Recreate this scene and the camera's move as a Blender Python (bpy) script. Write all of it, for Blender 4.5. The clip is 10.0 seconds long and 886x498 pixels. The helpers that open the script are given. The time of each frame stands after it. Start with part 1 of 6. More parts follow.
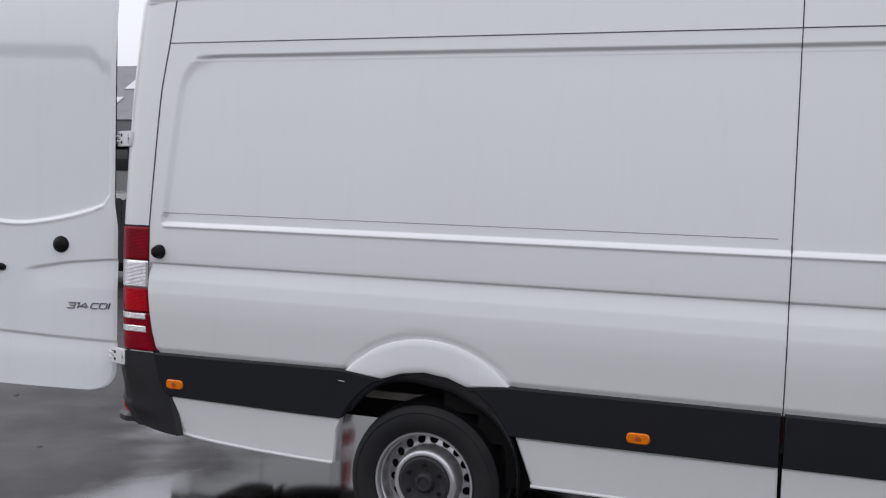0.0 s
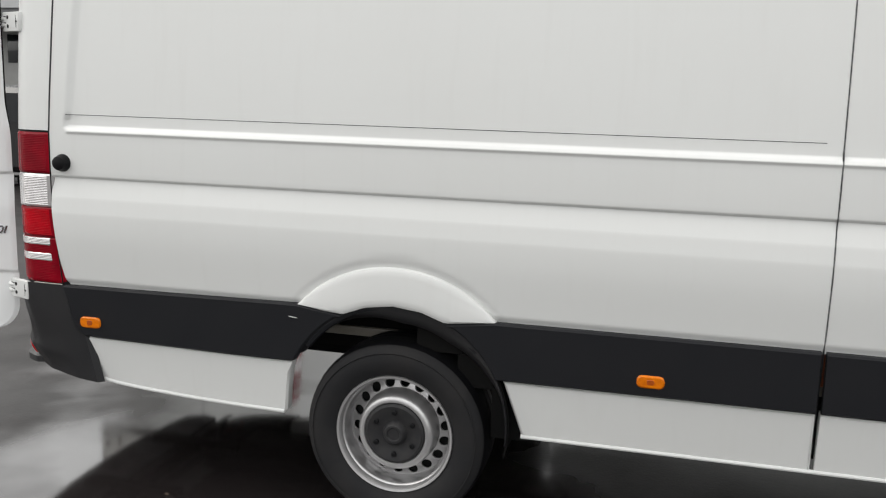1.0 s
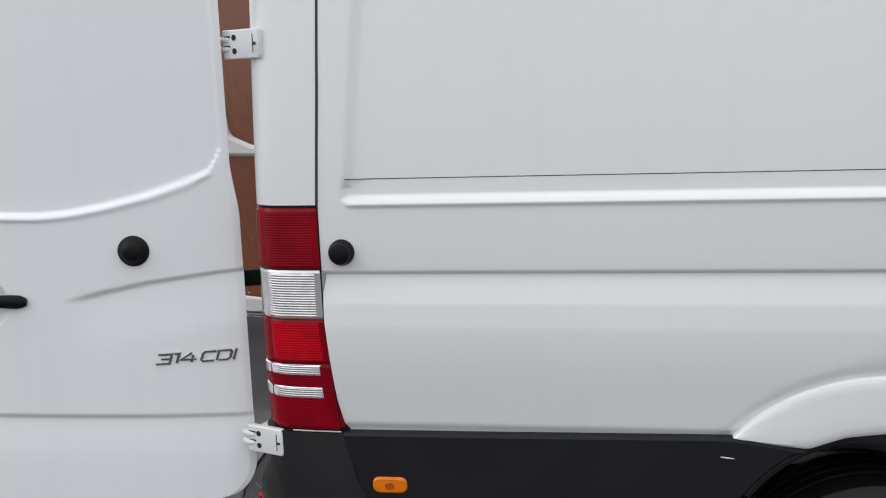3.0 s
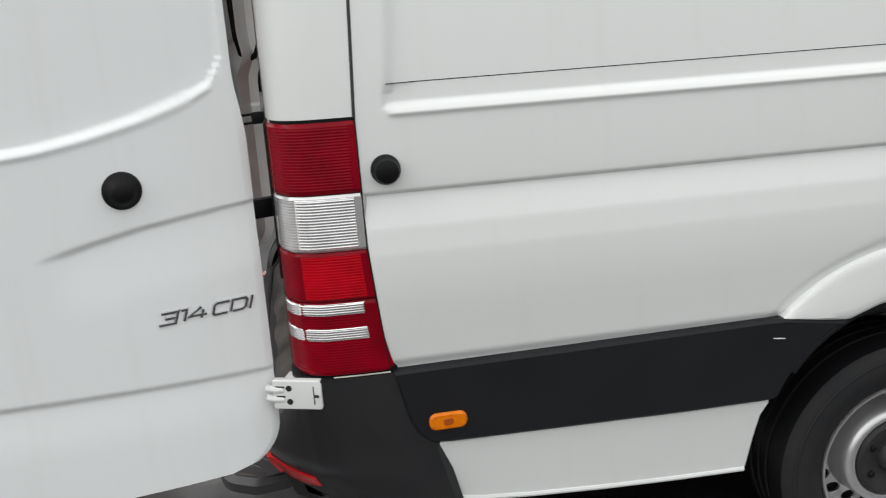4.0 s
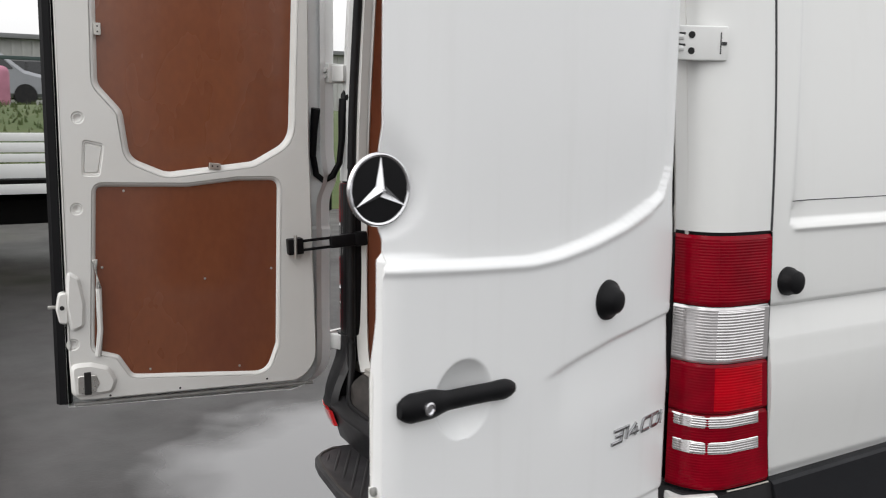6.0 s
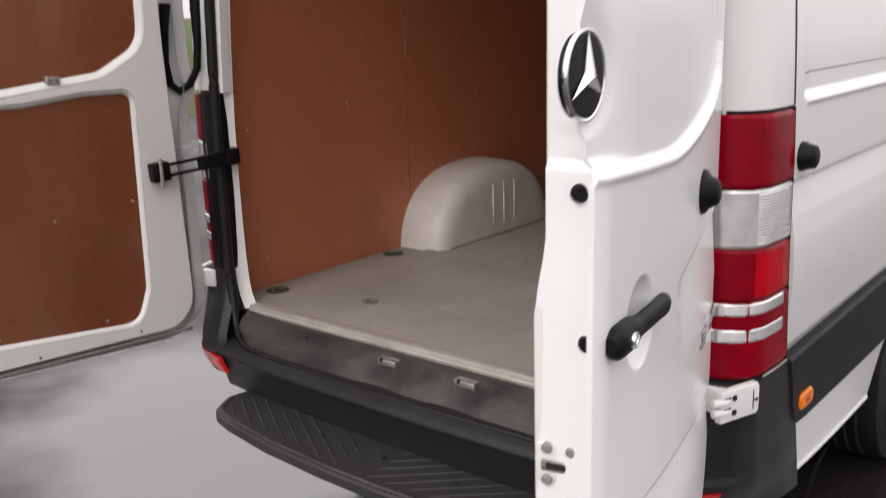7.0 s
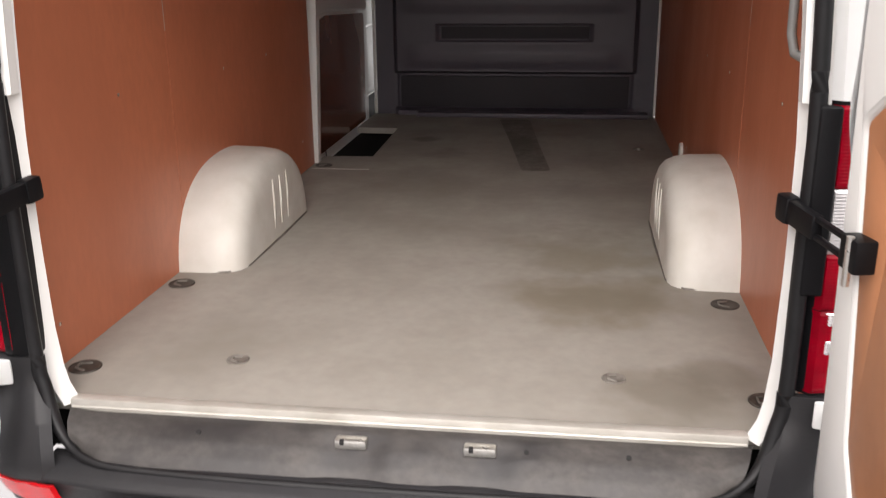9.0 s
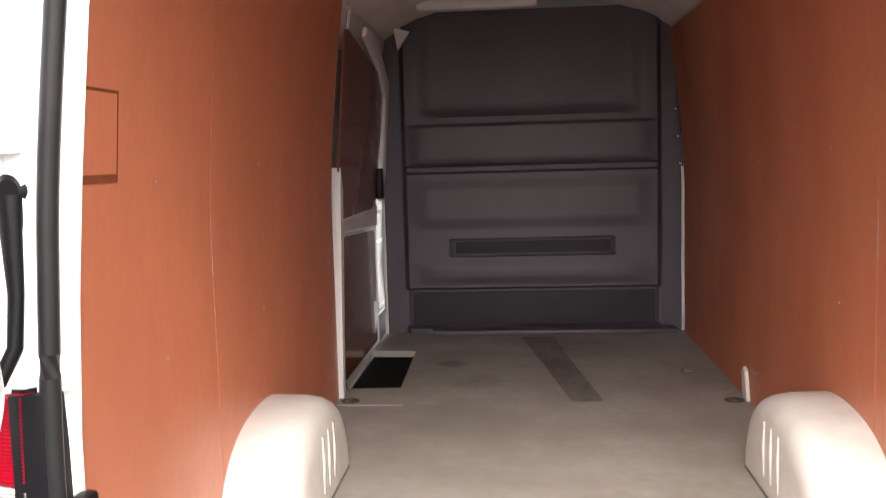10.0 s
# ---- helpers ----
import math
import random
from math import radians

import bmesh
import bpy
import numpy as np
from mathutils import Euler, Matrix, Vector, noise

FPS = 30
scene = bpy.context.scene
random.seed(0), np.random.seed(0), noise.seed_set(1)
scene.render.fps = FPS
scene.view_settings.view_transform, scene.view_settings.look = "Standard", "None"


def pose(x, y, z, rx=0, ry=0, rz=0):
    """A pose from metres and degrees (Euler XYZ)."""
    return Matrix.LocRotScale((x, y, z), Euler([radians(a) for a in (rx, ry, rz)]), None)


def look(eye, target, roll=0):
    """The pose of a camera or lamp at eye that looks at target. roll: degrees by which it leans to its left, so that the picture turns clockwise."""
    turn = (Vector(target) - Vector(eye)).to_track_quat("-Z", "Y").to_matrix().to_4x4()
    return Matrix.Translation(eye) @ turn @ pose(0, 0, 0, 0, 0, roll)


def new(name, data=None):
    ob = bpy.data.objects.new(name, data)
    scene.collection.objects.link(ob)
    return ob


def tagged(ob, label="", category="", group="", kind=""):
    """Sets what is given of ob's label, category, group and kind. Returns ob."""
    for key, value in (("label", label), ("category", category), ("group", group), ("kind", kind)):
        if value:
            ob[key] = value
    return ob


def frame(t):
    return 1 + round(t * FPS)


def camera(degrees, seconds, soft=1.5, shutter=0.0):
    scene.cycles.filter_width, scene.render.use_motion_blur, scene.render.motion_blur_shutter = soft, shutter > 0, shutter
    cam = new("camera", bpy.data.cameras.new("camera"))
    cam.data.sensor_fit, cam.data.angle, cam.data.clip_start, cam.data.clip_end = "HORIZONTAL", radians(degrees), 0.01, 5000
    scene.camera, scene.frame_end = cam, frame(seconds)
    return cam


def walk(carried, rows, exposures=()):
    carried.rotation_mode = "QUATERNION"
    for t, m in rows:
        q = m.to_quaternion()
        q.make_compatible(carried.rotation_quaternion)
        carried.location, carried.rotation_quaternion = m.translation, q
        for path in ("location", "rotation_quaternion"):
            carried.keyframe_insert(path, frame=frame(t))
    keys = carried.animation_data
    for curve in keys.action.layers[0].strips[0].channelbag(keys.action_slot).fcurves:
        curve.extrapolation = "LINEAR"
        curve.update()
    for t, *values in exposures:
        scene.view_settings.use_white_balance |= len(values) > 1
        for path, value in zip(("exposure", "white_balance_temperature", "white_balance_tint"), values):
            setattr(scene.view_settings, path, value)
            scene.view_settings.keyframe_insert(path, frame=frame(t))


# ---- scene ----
cam = camera(51.5, 10.0, soft=1.1, shutter=0.2)
PATH = [
    (0, (2.812, -4.652, 1.605), (2.183, -2.757, 1.481), 1.8),
    (0.3, (2.816, -4.465, 1.612), (2.199, -2.574, 1.411), 2.0),
    (0.5, (2.791, -4.307, 1.609), (2.195, -2.417, 1.334), 2.1),
    (0.8, (2.609, -4.14, 1.613), (2.087, -2.242, 1.262), 1.8),
    (1, (2.49, -4.03, 1.612), (1.999, -2.123, 1.262), 1.5),
    (1.3, (2.314, -3.852, 1.636), (1.819, -1.942, 1.31), 0.6),
    (1.5, (2.196, -3.734, 1.651), (1.647, -1.833, 1.361), 0.3),
    (1.8, (1.997, -3.609, 1.624), (1.354, -1.726, 1.426), 0.9),
    (2, (1.853, -3.517, 1.602), (1.162, -1.65, 1.417), 0.7),
    (2.3, (1.504, -3.466, 1.665), (0.874, -1.584, 1.419), -0.1),
    (2.5, (1.271, -3.423, 1.706), (0.726, -1.521, 1.413), -0.8),
    (2.7, (1.078, -3.331, 1.687), (0.606, -1.413, 1.373), -1.3),
    (3.8, (0.104, -3.028, 1.688), (0.362, -1.115, 1.164), -3.1),
    (4, (-0.021, -2.965, 1.683), (0.293, -1.074, 1.114), -3.5),
    (4.3, (-0.258, -2.9, 1.669), (0.157, -1.021, 1.125), -3.6),
    (4.5, (-0.417, -2.859, 1.664), (0.09, -0.991, 1.161), -2.5),
    (4.8, (-0.677, -2.831, 1.666), (0.024, -1.007, 1.24), -0.4),
    (5, (-0.844, -2.807, 1.673), (-0.041, -1.026, 1.246), 0.4),
    (5.3, (-1.1, -2.706, 1.644), (-0.232, -0.936, 1.303), 0.6),
    (5.5, (-1.252, -2.621, 1.624), (-0.372, -0.849, 1.334), 0.6),
    (5.7, (-1.394, -2.513, 1.642), (-0.463, -0.767, 1.358), 1.0),
    (6.8, (-1.896, -1.836, 1.624), (-0.484, -0.472, 1.242), -1.6),
    (7, (-1.915, -1.667, 1.604), (-0.42, -0.43, 1.121), -1.7),
    (7.2, (-1.959, -1.522, 1.583), (-0.455, -0.381, 0.922), -2.2),
    (7.3, (-1.987, -1.447, 1.573), (-0.448, -0.371, 0.885), -2.0),
    (7.5, (-2.06, -1.309, 1.568), (-0.454, -0.341, 0.871), -2.3),
    (7.8, (-2.122, -1.122, 1.601), (-0.457, -0.313, 0.843), -3.5),
    (8, (-2.13, -0.985, 1.612), (-0.411, -0.258, 0.892), -3.0),
    (8.3, (-2.058, -0.814, 1.627), (-0.264, -0.189, 1.0), -2.6),
    (8.5, (-1.984, -0.685, 1.645), (-0.145, -0.168, 1.053), -1.1),
    (8.8, (-1.895, -0.506, 1.654), (-0.031, -0.155, 1.021), -0.6),
    (9, (-1.839, -0.371, 1.667), (0.048, -0.106, 1.059), -0.6),
    (9.3, (-1.754, -0.146, 1.717), (0.179, -0.05, 1.211), -1.1),
    (9.5, (-1.681, -0.039, 1.742), (0.274, 0.037, 1.331), -1.0),
    (9.7, (-1.549, 0.029, 1.75), (0.421, 0.153, 1.426), -0.8),
    (9.8, (-1.527, 0.035, 1.754), (0.448, 0.177, 1.472), -0.3),
    (10, (-1.449, 0.061, 1.76), (0.533, 0.232, 1.559), -1.6),
]
EXPOSURES = [(0.0, 0.74, 6200, 15), (0.5, 0.97, 6450, 14), (1.0, 1.11, 6750, 9), (1.5, 1.02, 6780, 8), (2.0, 0.83, 6500, 9), (2.7, 0.93, 6320, 11), (4.0, 1.08, 6620, 7), (5.0, 1.06, 6600, 7), (5.7, 1.10, 6620, 9), (6.8, 1.13, 6850, 15), (7.5, 1.60, 6950, 19), (8.0, 1.93, 7200, 18), (8.5, 2.20, 6930, 14), (9.0, 2.33, 6930, 15), (9.5, 2.80, 6840, 13), (10.0, 3.52, 6980, 16)]
walk(cam, [(t, look(eye, target, roll)) for t, eye, target, roll in PATH], exposures=EXPOSURES)

# light and shared colours
SKY, SUN = 0.14, 0.2
PLY, PLY_DARK = (0.53, 0.177, 0.092), (0.40, 0.130, 0.066)
# door plywood: wood tone plus the light on those faces, put into one colour
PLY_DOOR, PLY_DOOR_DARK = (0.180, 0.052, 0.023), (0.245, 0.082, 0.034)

# ---- world, sun, exposure ----
world = bpy.data.worlds.new("overcast_sky")
scene.world = world
world.use_nodes = True
wn, wl = world.node_tree.nodes, world.node_tree.links
wn.clear()
sky = wn.new("ShaderNodeTexSky")
sky.sky_type = "NISHITA"
sky.sun_disc = False
sky.sun_elevation, sky.sun_rotation = radians(43), radians(268)
sky.dust_density, sky.air_density, sky.ozone_density = 4.0, 1.0, 1.0
calm = wn.new("ShaderNodeHueSaturation")
calm.inputs["Saturation"].default_value = 0.12
bg = wn.new("ShaderNodeBackground")
bg.inputs["Strength"].default_value = SKY
wout = wn.new("ShaderNodeOutputWorld")
wl.new(sky.outputs[0], calm.inputs["Color"])
cloud = wn.new("ShaderNodeMix")
cloud.data_type = "RGBA"
cloud.inputs["Factor"].default_value = 0.8
way = wn.new("ShaderNodeTexCoord")
axes = wn.new("ShaderNodeSeparateXYZ")
rise = wn.new("ShaderNodeMapRange")
rise.inputs["From Min"].default_value, rise.inputs["From Max"].default_value = 0.0, 1.0
rise.inputs["To Min"].default_value, rise.inputs["To Max"].default_value = 3.2, 6.4
tint = wn.new("ShaderNodeVectorMath")
tint.operation = "SCALE"
tint.inputs[0].default_value = (0.98, 1.0, 1.03)
wl.new(way.outputs["Generated"], axes.inputs[0])
wl.new(axes.outputs["Z"], rise.inputs["Value"])
wl.new(rise.outputs[0], tint.inputs["Scale"])
wl.new(tint.outputs[0], cloud.inputs[7])
wl.new(calm.outputs[0], cloud.inputs[6])
wl.new(cloud.outputs[2], bg.inputs["Color"])
wl.new(bg.outputs[0], wout.inputs["Surface"])

sun_data = bpy.data.lights.new("sun", "SUN")
sun_data.energy, sun_data.angle, sun_data.color = SUN, radians(40), (1.0, 0.97, 0.93)
sun = new("sun", sun_data)
sun.matrix_world = look((-14, -0.8, 13.0), (0, 0, 0))


# ---- materials ----
def material(name, color, rough=0.5, metal=0.0, coat=0.0, spots=0.0, spot_scale=6.0, grain=0.0, grain_scale=300.0, bump=0.0, bump_scale=200.0,
             rough_var=0.0, stretch=(1, 1, 1), tone=None, spec=0.5, trans=0.0, sheen_scale=None):
    """A principled surface with wide patches (spots, towards tone), fine grain and relief."""
    m = bpy.data.materials.new(name)
    m.use_nodes = True
    nt = m.node_tree
    b = nt.nodes["Principled BSDF"]
    b.inputs["Roughness"].default_value, b.inputs["Metallic"].default_value = rough, metal
    b.inputs["Coat Weight"].default_value, b.inputs["Coat Roughness"].default_value = coat, 0.08
    b.inputs["Specular IOR Level"].default_value = spec
    b.inputs["Transmission Weight"].default_value = trans
    base = (*color, 1.0)
    b.inputs["Base Color"].default_value = base
    tc = nt.nodes.new("ShaderNodeTexCoord")
    mp = nt.nodes.new("ShaderNodeMapping")
    mp.inputs["Scale"].default_value = stretch
    nt.links.new(tc.outputs["Object"], mp.inputs["Vector"])

    def noise_node(scale, detail=4.0, rgh=0.55):
        n = nt.nodes.new("ShaderNodeTexNoise")
        n.inputs["Scale"].default_value, n.inputs["Detail"].default_value, n.inputs["Roughness"].default_value = scale, detail, rgh
        nt.links.new(mp.outputs[0], n.inputs["Vector"])
        return n

    def ramp(src, lo, hi, a, c):
        r = nt.nodes.new("ShaderNodeMapRange")
        r.inputs["From Min"].default_value, r.inputs["From Max"].default_value = lo, hi
        r.inputs["To Min"].default_value, r.inputs["To Max"].default_value = a, c
        nt.links.new(src, r.inputs["Value"])
        return r.outputs[0]

    def mix(fac, a, c):
        x = nt.nodes.new("ShaderNodeMix")
        x.data_type = "RGBA"
        nt.links.new(fac, x.inputs["Factor"])
        for sock, v in ((x.inputs[6], a), (x.inputs[7], c)):
            if isinstance(v, tuple):
                sock.default_value = v
            else:
                nt.links.new(v, sock)
        return x.outputs[2]

    wide = noise_node(spot_scale)
    col = base
    if spots:
        other = (*(tone or tuple(c * 0.6 for c in color)), 1.0)
        col = mix(ramp(wide.outputs["Fac"], 0.38, 0.68, 0.0, spots), col, other)
    if grain:
        fine = noise_node(grain_scale, 3.0)
        dark = tuple(c * 0.72 for c in color) + (1.0,)
        col = mix(ramp(fine.outputs["Fac"], 0.35, 0.7, 0.0, grain), col, dark)
    if not isinstance(col, tuple):
        nt.links.new(col, b.inputs["Base Color"])
    if rough_var:
        nt.links.new(ramp(wide.outputs["Fac"], 0.3, 0.7, rough - rough_var, rough + rough_var), b.inputs["Roughness"])
    if bump:
        bn = noise_node(bump_scale, 3.0)
        bp = nt.nodes.new("ShaderNodeBump")
        bp.inputs["Strength"].default_value, bp.inputs["Distance"].default_value = bump, 0.002
        nt.links.new(bn.outputs["Fac"], bp.inputs["Height"])
        nt.links.new(bp.outputs[0], b.inputs["Normal"])
    return m


def white_paint(name="white_paint", color=(0.765, 0.772, 0.760), tone=(0.71, 0.712, 0.695)):
    """Vehicle paint: slightly wavy panels, faint grime, a few thin runs below the waist."""
    m = material(name, color, 0.28, coat=0.4, spots=0.22, spot_scale=1.1, tone=tone)
    nt = m.node_tree
    b = nt.nodes["Principled BSDF"]
    b.inputs["Coat Roughness"].default_value = 0.14
    col = b.inputs["Base Color"].links[0].from_socket
    tc = nt.nodes.new("ShaderNodeTexCoord")
    mp = nt.nodes.new("ShaderNodeMapping")
    mp.inputs["Scale"].default_value = (9, 9, 0.5)
    nt.links.new(tc.outputs["Object"], mp.inputs["Vector"])
    runs = nt.nodes.new("ShaderNodeTexNoise")
    runs.inputs["Scale"].default_value, runs.inputs["Detail"].default_value = 2.6, 3.0
    nt.links.new(mp.outputs[0], runs.inputs["Vector"])
    thin = nt.nodes.new("ShaderNodeMapRange")
    for k, v in (("From Min", 0.55), ("From Max", 0.80), ("To Min", 0.0), ("To Max", 0.11)):
        thin.inputs[k].default_value = v
    nt.links.new(runs.outputs["Fac"], thin.inputs["Value"])
    mx = nt.nodes.new("ShaderNodeMix")
    mx.data_type = "RGBA"
    nt.links.new(thin.outputs[0], mx.inputs["Factor"])
    nt.links.new(col, mx.inputs[6])
    mx.inputs[7].default_value = (0.62, 0.61, 0.58, 1)
    nt.links.new(mx.outputs[2], b.inputs["Base Color"])
    return m


M = {
    "white": white_paint(),
    "white_door": white_paint("cleaner_white_door_paint", (0.845, 0.855, 0.857), (0.80, 0.805, 0.80)),
    "white_in": material("white_paint_inside", (0.72, 0.72, 0.70), 0.42, coat=0.15, spots=0.3, spot_scale=4, tone=(0.66, 0.65, 0.62)),
    "white_box": material("white_wheel_box_paint", (0.66, 0.65, 0.60), 0.45, coat=0.05, spots=0.5, spot_scale=7, tone=(0.50, 0.48, 0.42), rough_var=0.1),
    "plastic": material("black_grained_plastic", (0.0115, 0.012, 0.0145), 0.5, spec=0.2, spots=0.5, spot_scale=5, tone=(0.014, 0.014, 0.016), bump=0.25, bump_scale=900, rough_var=0.08),
    "scuffed": material("scuffed_grey_plastic", (0.027, 0.025, 0.025), 0.42, spec=0.4, spots=0.85, spot_scale=6, tone=(0.080, 0.072, 0.066), grain=0.5, grain_scale=40, bump=0.3, bump_scale=400, rough_var=0.14, stretch=(1.6, 1.0, 1.0)),
    "tread": material("worn_tread_rib", (0.032, 0.031, 0.032), 0.5, spots=0.8, spot_scale=20, tone=(0.022, 0.022, 0.023)),
    # step plastic lightened: the grey of reflected sky is put into its colour
    "step": material("sky_sheen_step_plastic", (0.037, 0.036, 0.039), 0.46, spec=0.5, spots=0.9, spot_scale=6, tone=(0.022, 0.021, 0.023), grain=0.5, grain_scale=90, bump=0.3, bump_scale=500, rough_var=0.15),
    # bumper and arch-trim plastic, greyed: sheen and scuffs put into the colour
    "bumper": material("sheen_bumper_plastic", (0.018, 0.018, 0.020), 0.44, spec=0.32, spots=0.8, spot_scale=5, tone=(0.022, 0.021, 0.022), grain=0.3, grain_scale=120, bump=0.25, bump_scale=800, rough_var=0.12),
    "rubber": material("black_rubber", (0.006, 0.006, 0.007), 0.45, spec=0.16, spots=0.3, spot_scale=12, bump=0.1, bump_scale=500),
    "seal": material("dark_grey_rubber_seal", (0.010, 0.010, 0.011), 0.42, spec=0.25, spots=0.4, spot_scale=9, tone=(0.024, 0.023, 0.024)),
    "tyre": material("tyre_rubber", (0.0145, 0.0145, 0.016), 0.75, spec=0.25, spots=0.6, spot_scale=8, tone=(0.025, 0.0235, 0.023), bump=0.2, bump_scale=350),
    "under": material("underbody_dark", (0.006, 0.006, 0.006), 0.9, spec=0.15, spots=0.4, spot_scale=6, tone=(0.010, 0.009, 0.008)),
    "silver": material("silver_wheel_paint", (0.60, 0.595, 0.60), 0.36, metal=0.85, spots=0.25, spot_scale=14, tone=(0.33, 0.32, 0.31), rough_var=0.06),
    "cap": material("dark_hub_plastic", (0.022, 0.022, 0.024), 0.5, spec=0.3, spots=0.4, spot_scale=30, tone=(0.045, 0.042, 0.04)),
    "chrome": material("chrome", (0.78, 0.78, 0.80), 0.12, metal=1.0, rough_var=0.05, spot_scale=40),
    "badge": material("dark_chrome_lettering", (0.36, 0.36, 0.37), 0.18, metal=1.0, rough_var=0.08, spot_scale=60),
    "zinc": material("zinc_plated_steel", (0.62, 0.61, 0.58), 0.35, metal=0.9, spots=0.5, spot_scale=60, tone=(0.4, 0.38, 0.35), rough_var=0.1),
    "alu": material("worn_aluminium_edge", (0.52, 0.50, 0.46), 0.42, metal=0.3, spots=0.75, spot_scale=14, tone=(0.30, 0.28, 0.24), rough_var=0.12, stretch=(1, 0.4, 1)),
    "red": material("red_lens", (0.255, 0.0010, 0.010), 0.12, spec=0.10, coat=0.06, spots=0.7, spot_scale=11, tone=(0.13, 0.001, 0.006), rough_var=0.05),
    "red_bright": material("bright_red_lens", (0.50, 0.0015, 0.010), 0.12, spec=0.10, coat=0.06, spots=0.6, spot_scale=14, tone=(0.26, 0.002, 0.006)),
    "reflector": material("red_reflector", (0.60, 0.008, 0.012), 0.25, coat=0.5, bump=0.2, bump_scale=400),
    "clear": material("clear_ribbed_lens", (0.68, 0.66, 0.66), 0.14, metal=0.6, coat=0.8, spots=0.6, spot_scale=22, tone=(0.46, 0.45, 0.45), rough_var=0.06),
    "clear_rib": material("clear_lens_ribs", (0.90, 0.88, 0.88), 0.10, metal=0.75, coat=0.9, spots=0.45, spot_scale=26, tone=(0.55, 0.53, 0.53)),
    "orange": material("orange_lens", (0.80, 0.20, 0.004), 0.22, spec=0.2, coat=0.12, spots=0.6, spot_scale=45, tone=(0.52, 0.10, 0.003)),
    "amber": material("amber_bulb_glow_lens", (0.42, 0.075, 0.003), 0.3, coat=0.1, spots=0.4, spot_scale=40),
    "ply": material("brown_film_faced_plywood", PLY, 0.42, spots=0.7, spot_scale=1.7, tone=PLY_DARK, grain=0.35, grain_scale=45, rough_var=0.08, bump=0.05, bump_scale=120, stretch=(1, 1, 0.45)),
    "ply_door": material("dark_brown_ply_and_shade", PLY_DOOR, 0.26, coat=0.4, spots=0.75, spot_scale=2.6, tone=PLY_DOOR_DARK, grain=0.3, grain_scale=45, rough_var=0.03, stretch=(1, 1, 0.5)),
    "ply_tan": material("tan_film_faced_plywood", (0.44, 0.190, 0.092), 0.42, spots=0.6, spot_scale=2.2, tone=(0.36, 0.148, 0.068), grain=0.3, grain_scale=45, rough_var=0.06, stretch=(1, 1, 0.45)),
    "edge": material("raw_plywood_edge", (0.50, 0.30, 0.14), 0.7, grain=0.6, grain_scale=90),
    "stain": material("worn_floor_stain", (0.125, 0.11, 0.095), 0.6, spots=0.8, spot_scale=8, tone=(0.25, 0.235, 0.21), grain=0.6, grain_scale=50),
    "ring": material("dark_lashing_recess", (0.040, 0.034, 0.028), 0.6, spots=0.6, spot_scale=40, tone=(0.075, 0.065, 0.055)),
    "bulk": material("dark_grey_bulkhead", (0.076, 0.066, 0.083), 0.5, spots=0.4, spot_scale=3, tone=(0.048, 0.043, 0.053), bump=0.1, bump_scale=300),
    # shade of the bulkhead recesses, put into a darker colour
    "bulk_shade": material("bulkhead_recess_shade", (0.026, 0.023, 0.029), 0.7, spots=0.4, spot_scale=5),
    # colour raised so the lining bounces light onto the upper walls
    "liner": material("roof_lining", (0.76, 0.75, 0.73), 0.8, spots=0.5, spot_scale=3),
    "pocket": material("grey_moulded_pocket", (0.22, 0.22, 0.21), 0.45, spots=0.4, spot_scale=12),
    "line": material("dark_joint", (0.03, 0.03, 0.033), 0.7, spots=0.3, spot_scale=20),
    "ink": material("dark_hole", (0.010, 0.010, 0.010), 0.8, spots=0.2, spot_scale=20),
    "glass": material("dark_window_glass", (0.02, 0.022, 0.025), 0.05, spots=0.3, spot_scale=2, coat=0.5),
    "grass": material("grass", (0.055, 0.085, 0.022), 0.9, spots=0.8, spot_scale=3, tone=(0.09, 0.10, 0.04), grain=0.8, grain_scale=40),
    "roof": material("grey_roof_sheet", (0.17, 0.175, 0.18), 0.6, spots=0.5, spot_scale=1.2, tone=(0.12, 0.12, 0.125)),
    "wallpaint": material("pale_building_wall", (0.45, 0.45, 0.44), 0.7, spots=0.5, spot_scale=1.0),
    "post": material("dark_green_post", (0.03, 0.055, 0.05), 0.5, spots=0.4, spot_scale=4),
    "skylight": material("pale_roof_light_sheet", (0.55, 0.56, 0.57), 0.3, spots=0.4, spot_scale=3),
    "leaf": material("dry_leaf", (0.15, 0.115, 0.085), 0.6, spots=0.7, spot_scale=60, tone=(0.09, 0.05, 0.03)),
    "pink": material("faded_pink_cover", (0.42, 0.17, 0.24), 0.7, spots=0.6, spot_scale=3),
    "black_car": material("black_car_paint", (0.012, 0.012, 0.014), 0.25, coat=0.4, spots=0.3, spot_scale=2),
    "carpaint": material("grey_car_paint", (0.22, 0.23, 0.25), 0.3, coat=0.5, spots=0.3, spot_scale=2),
}


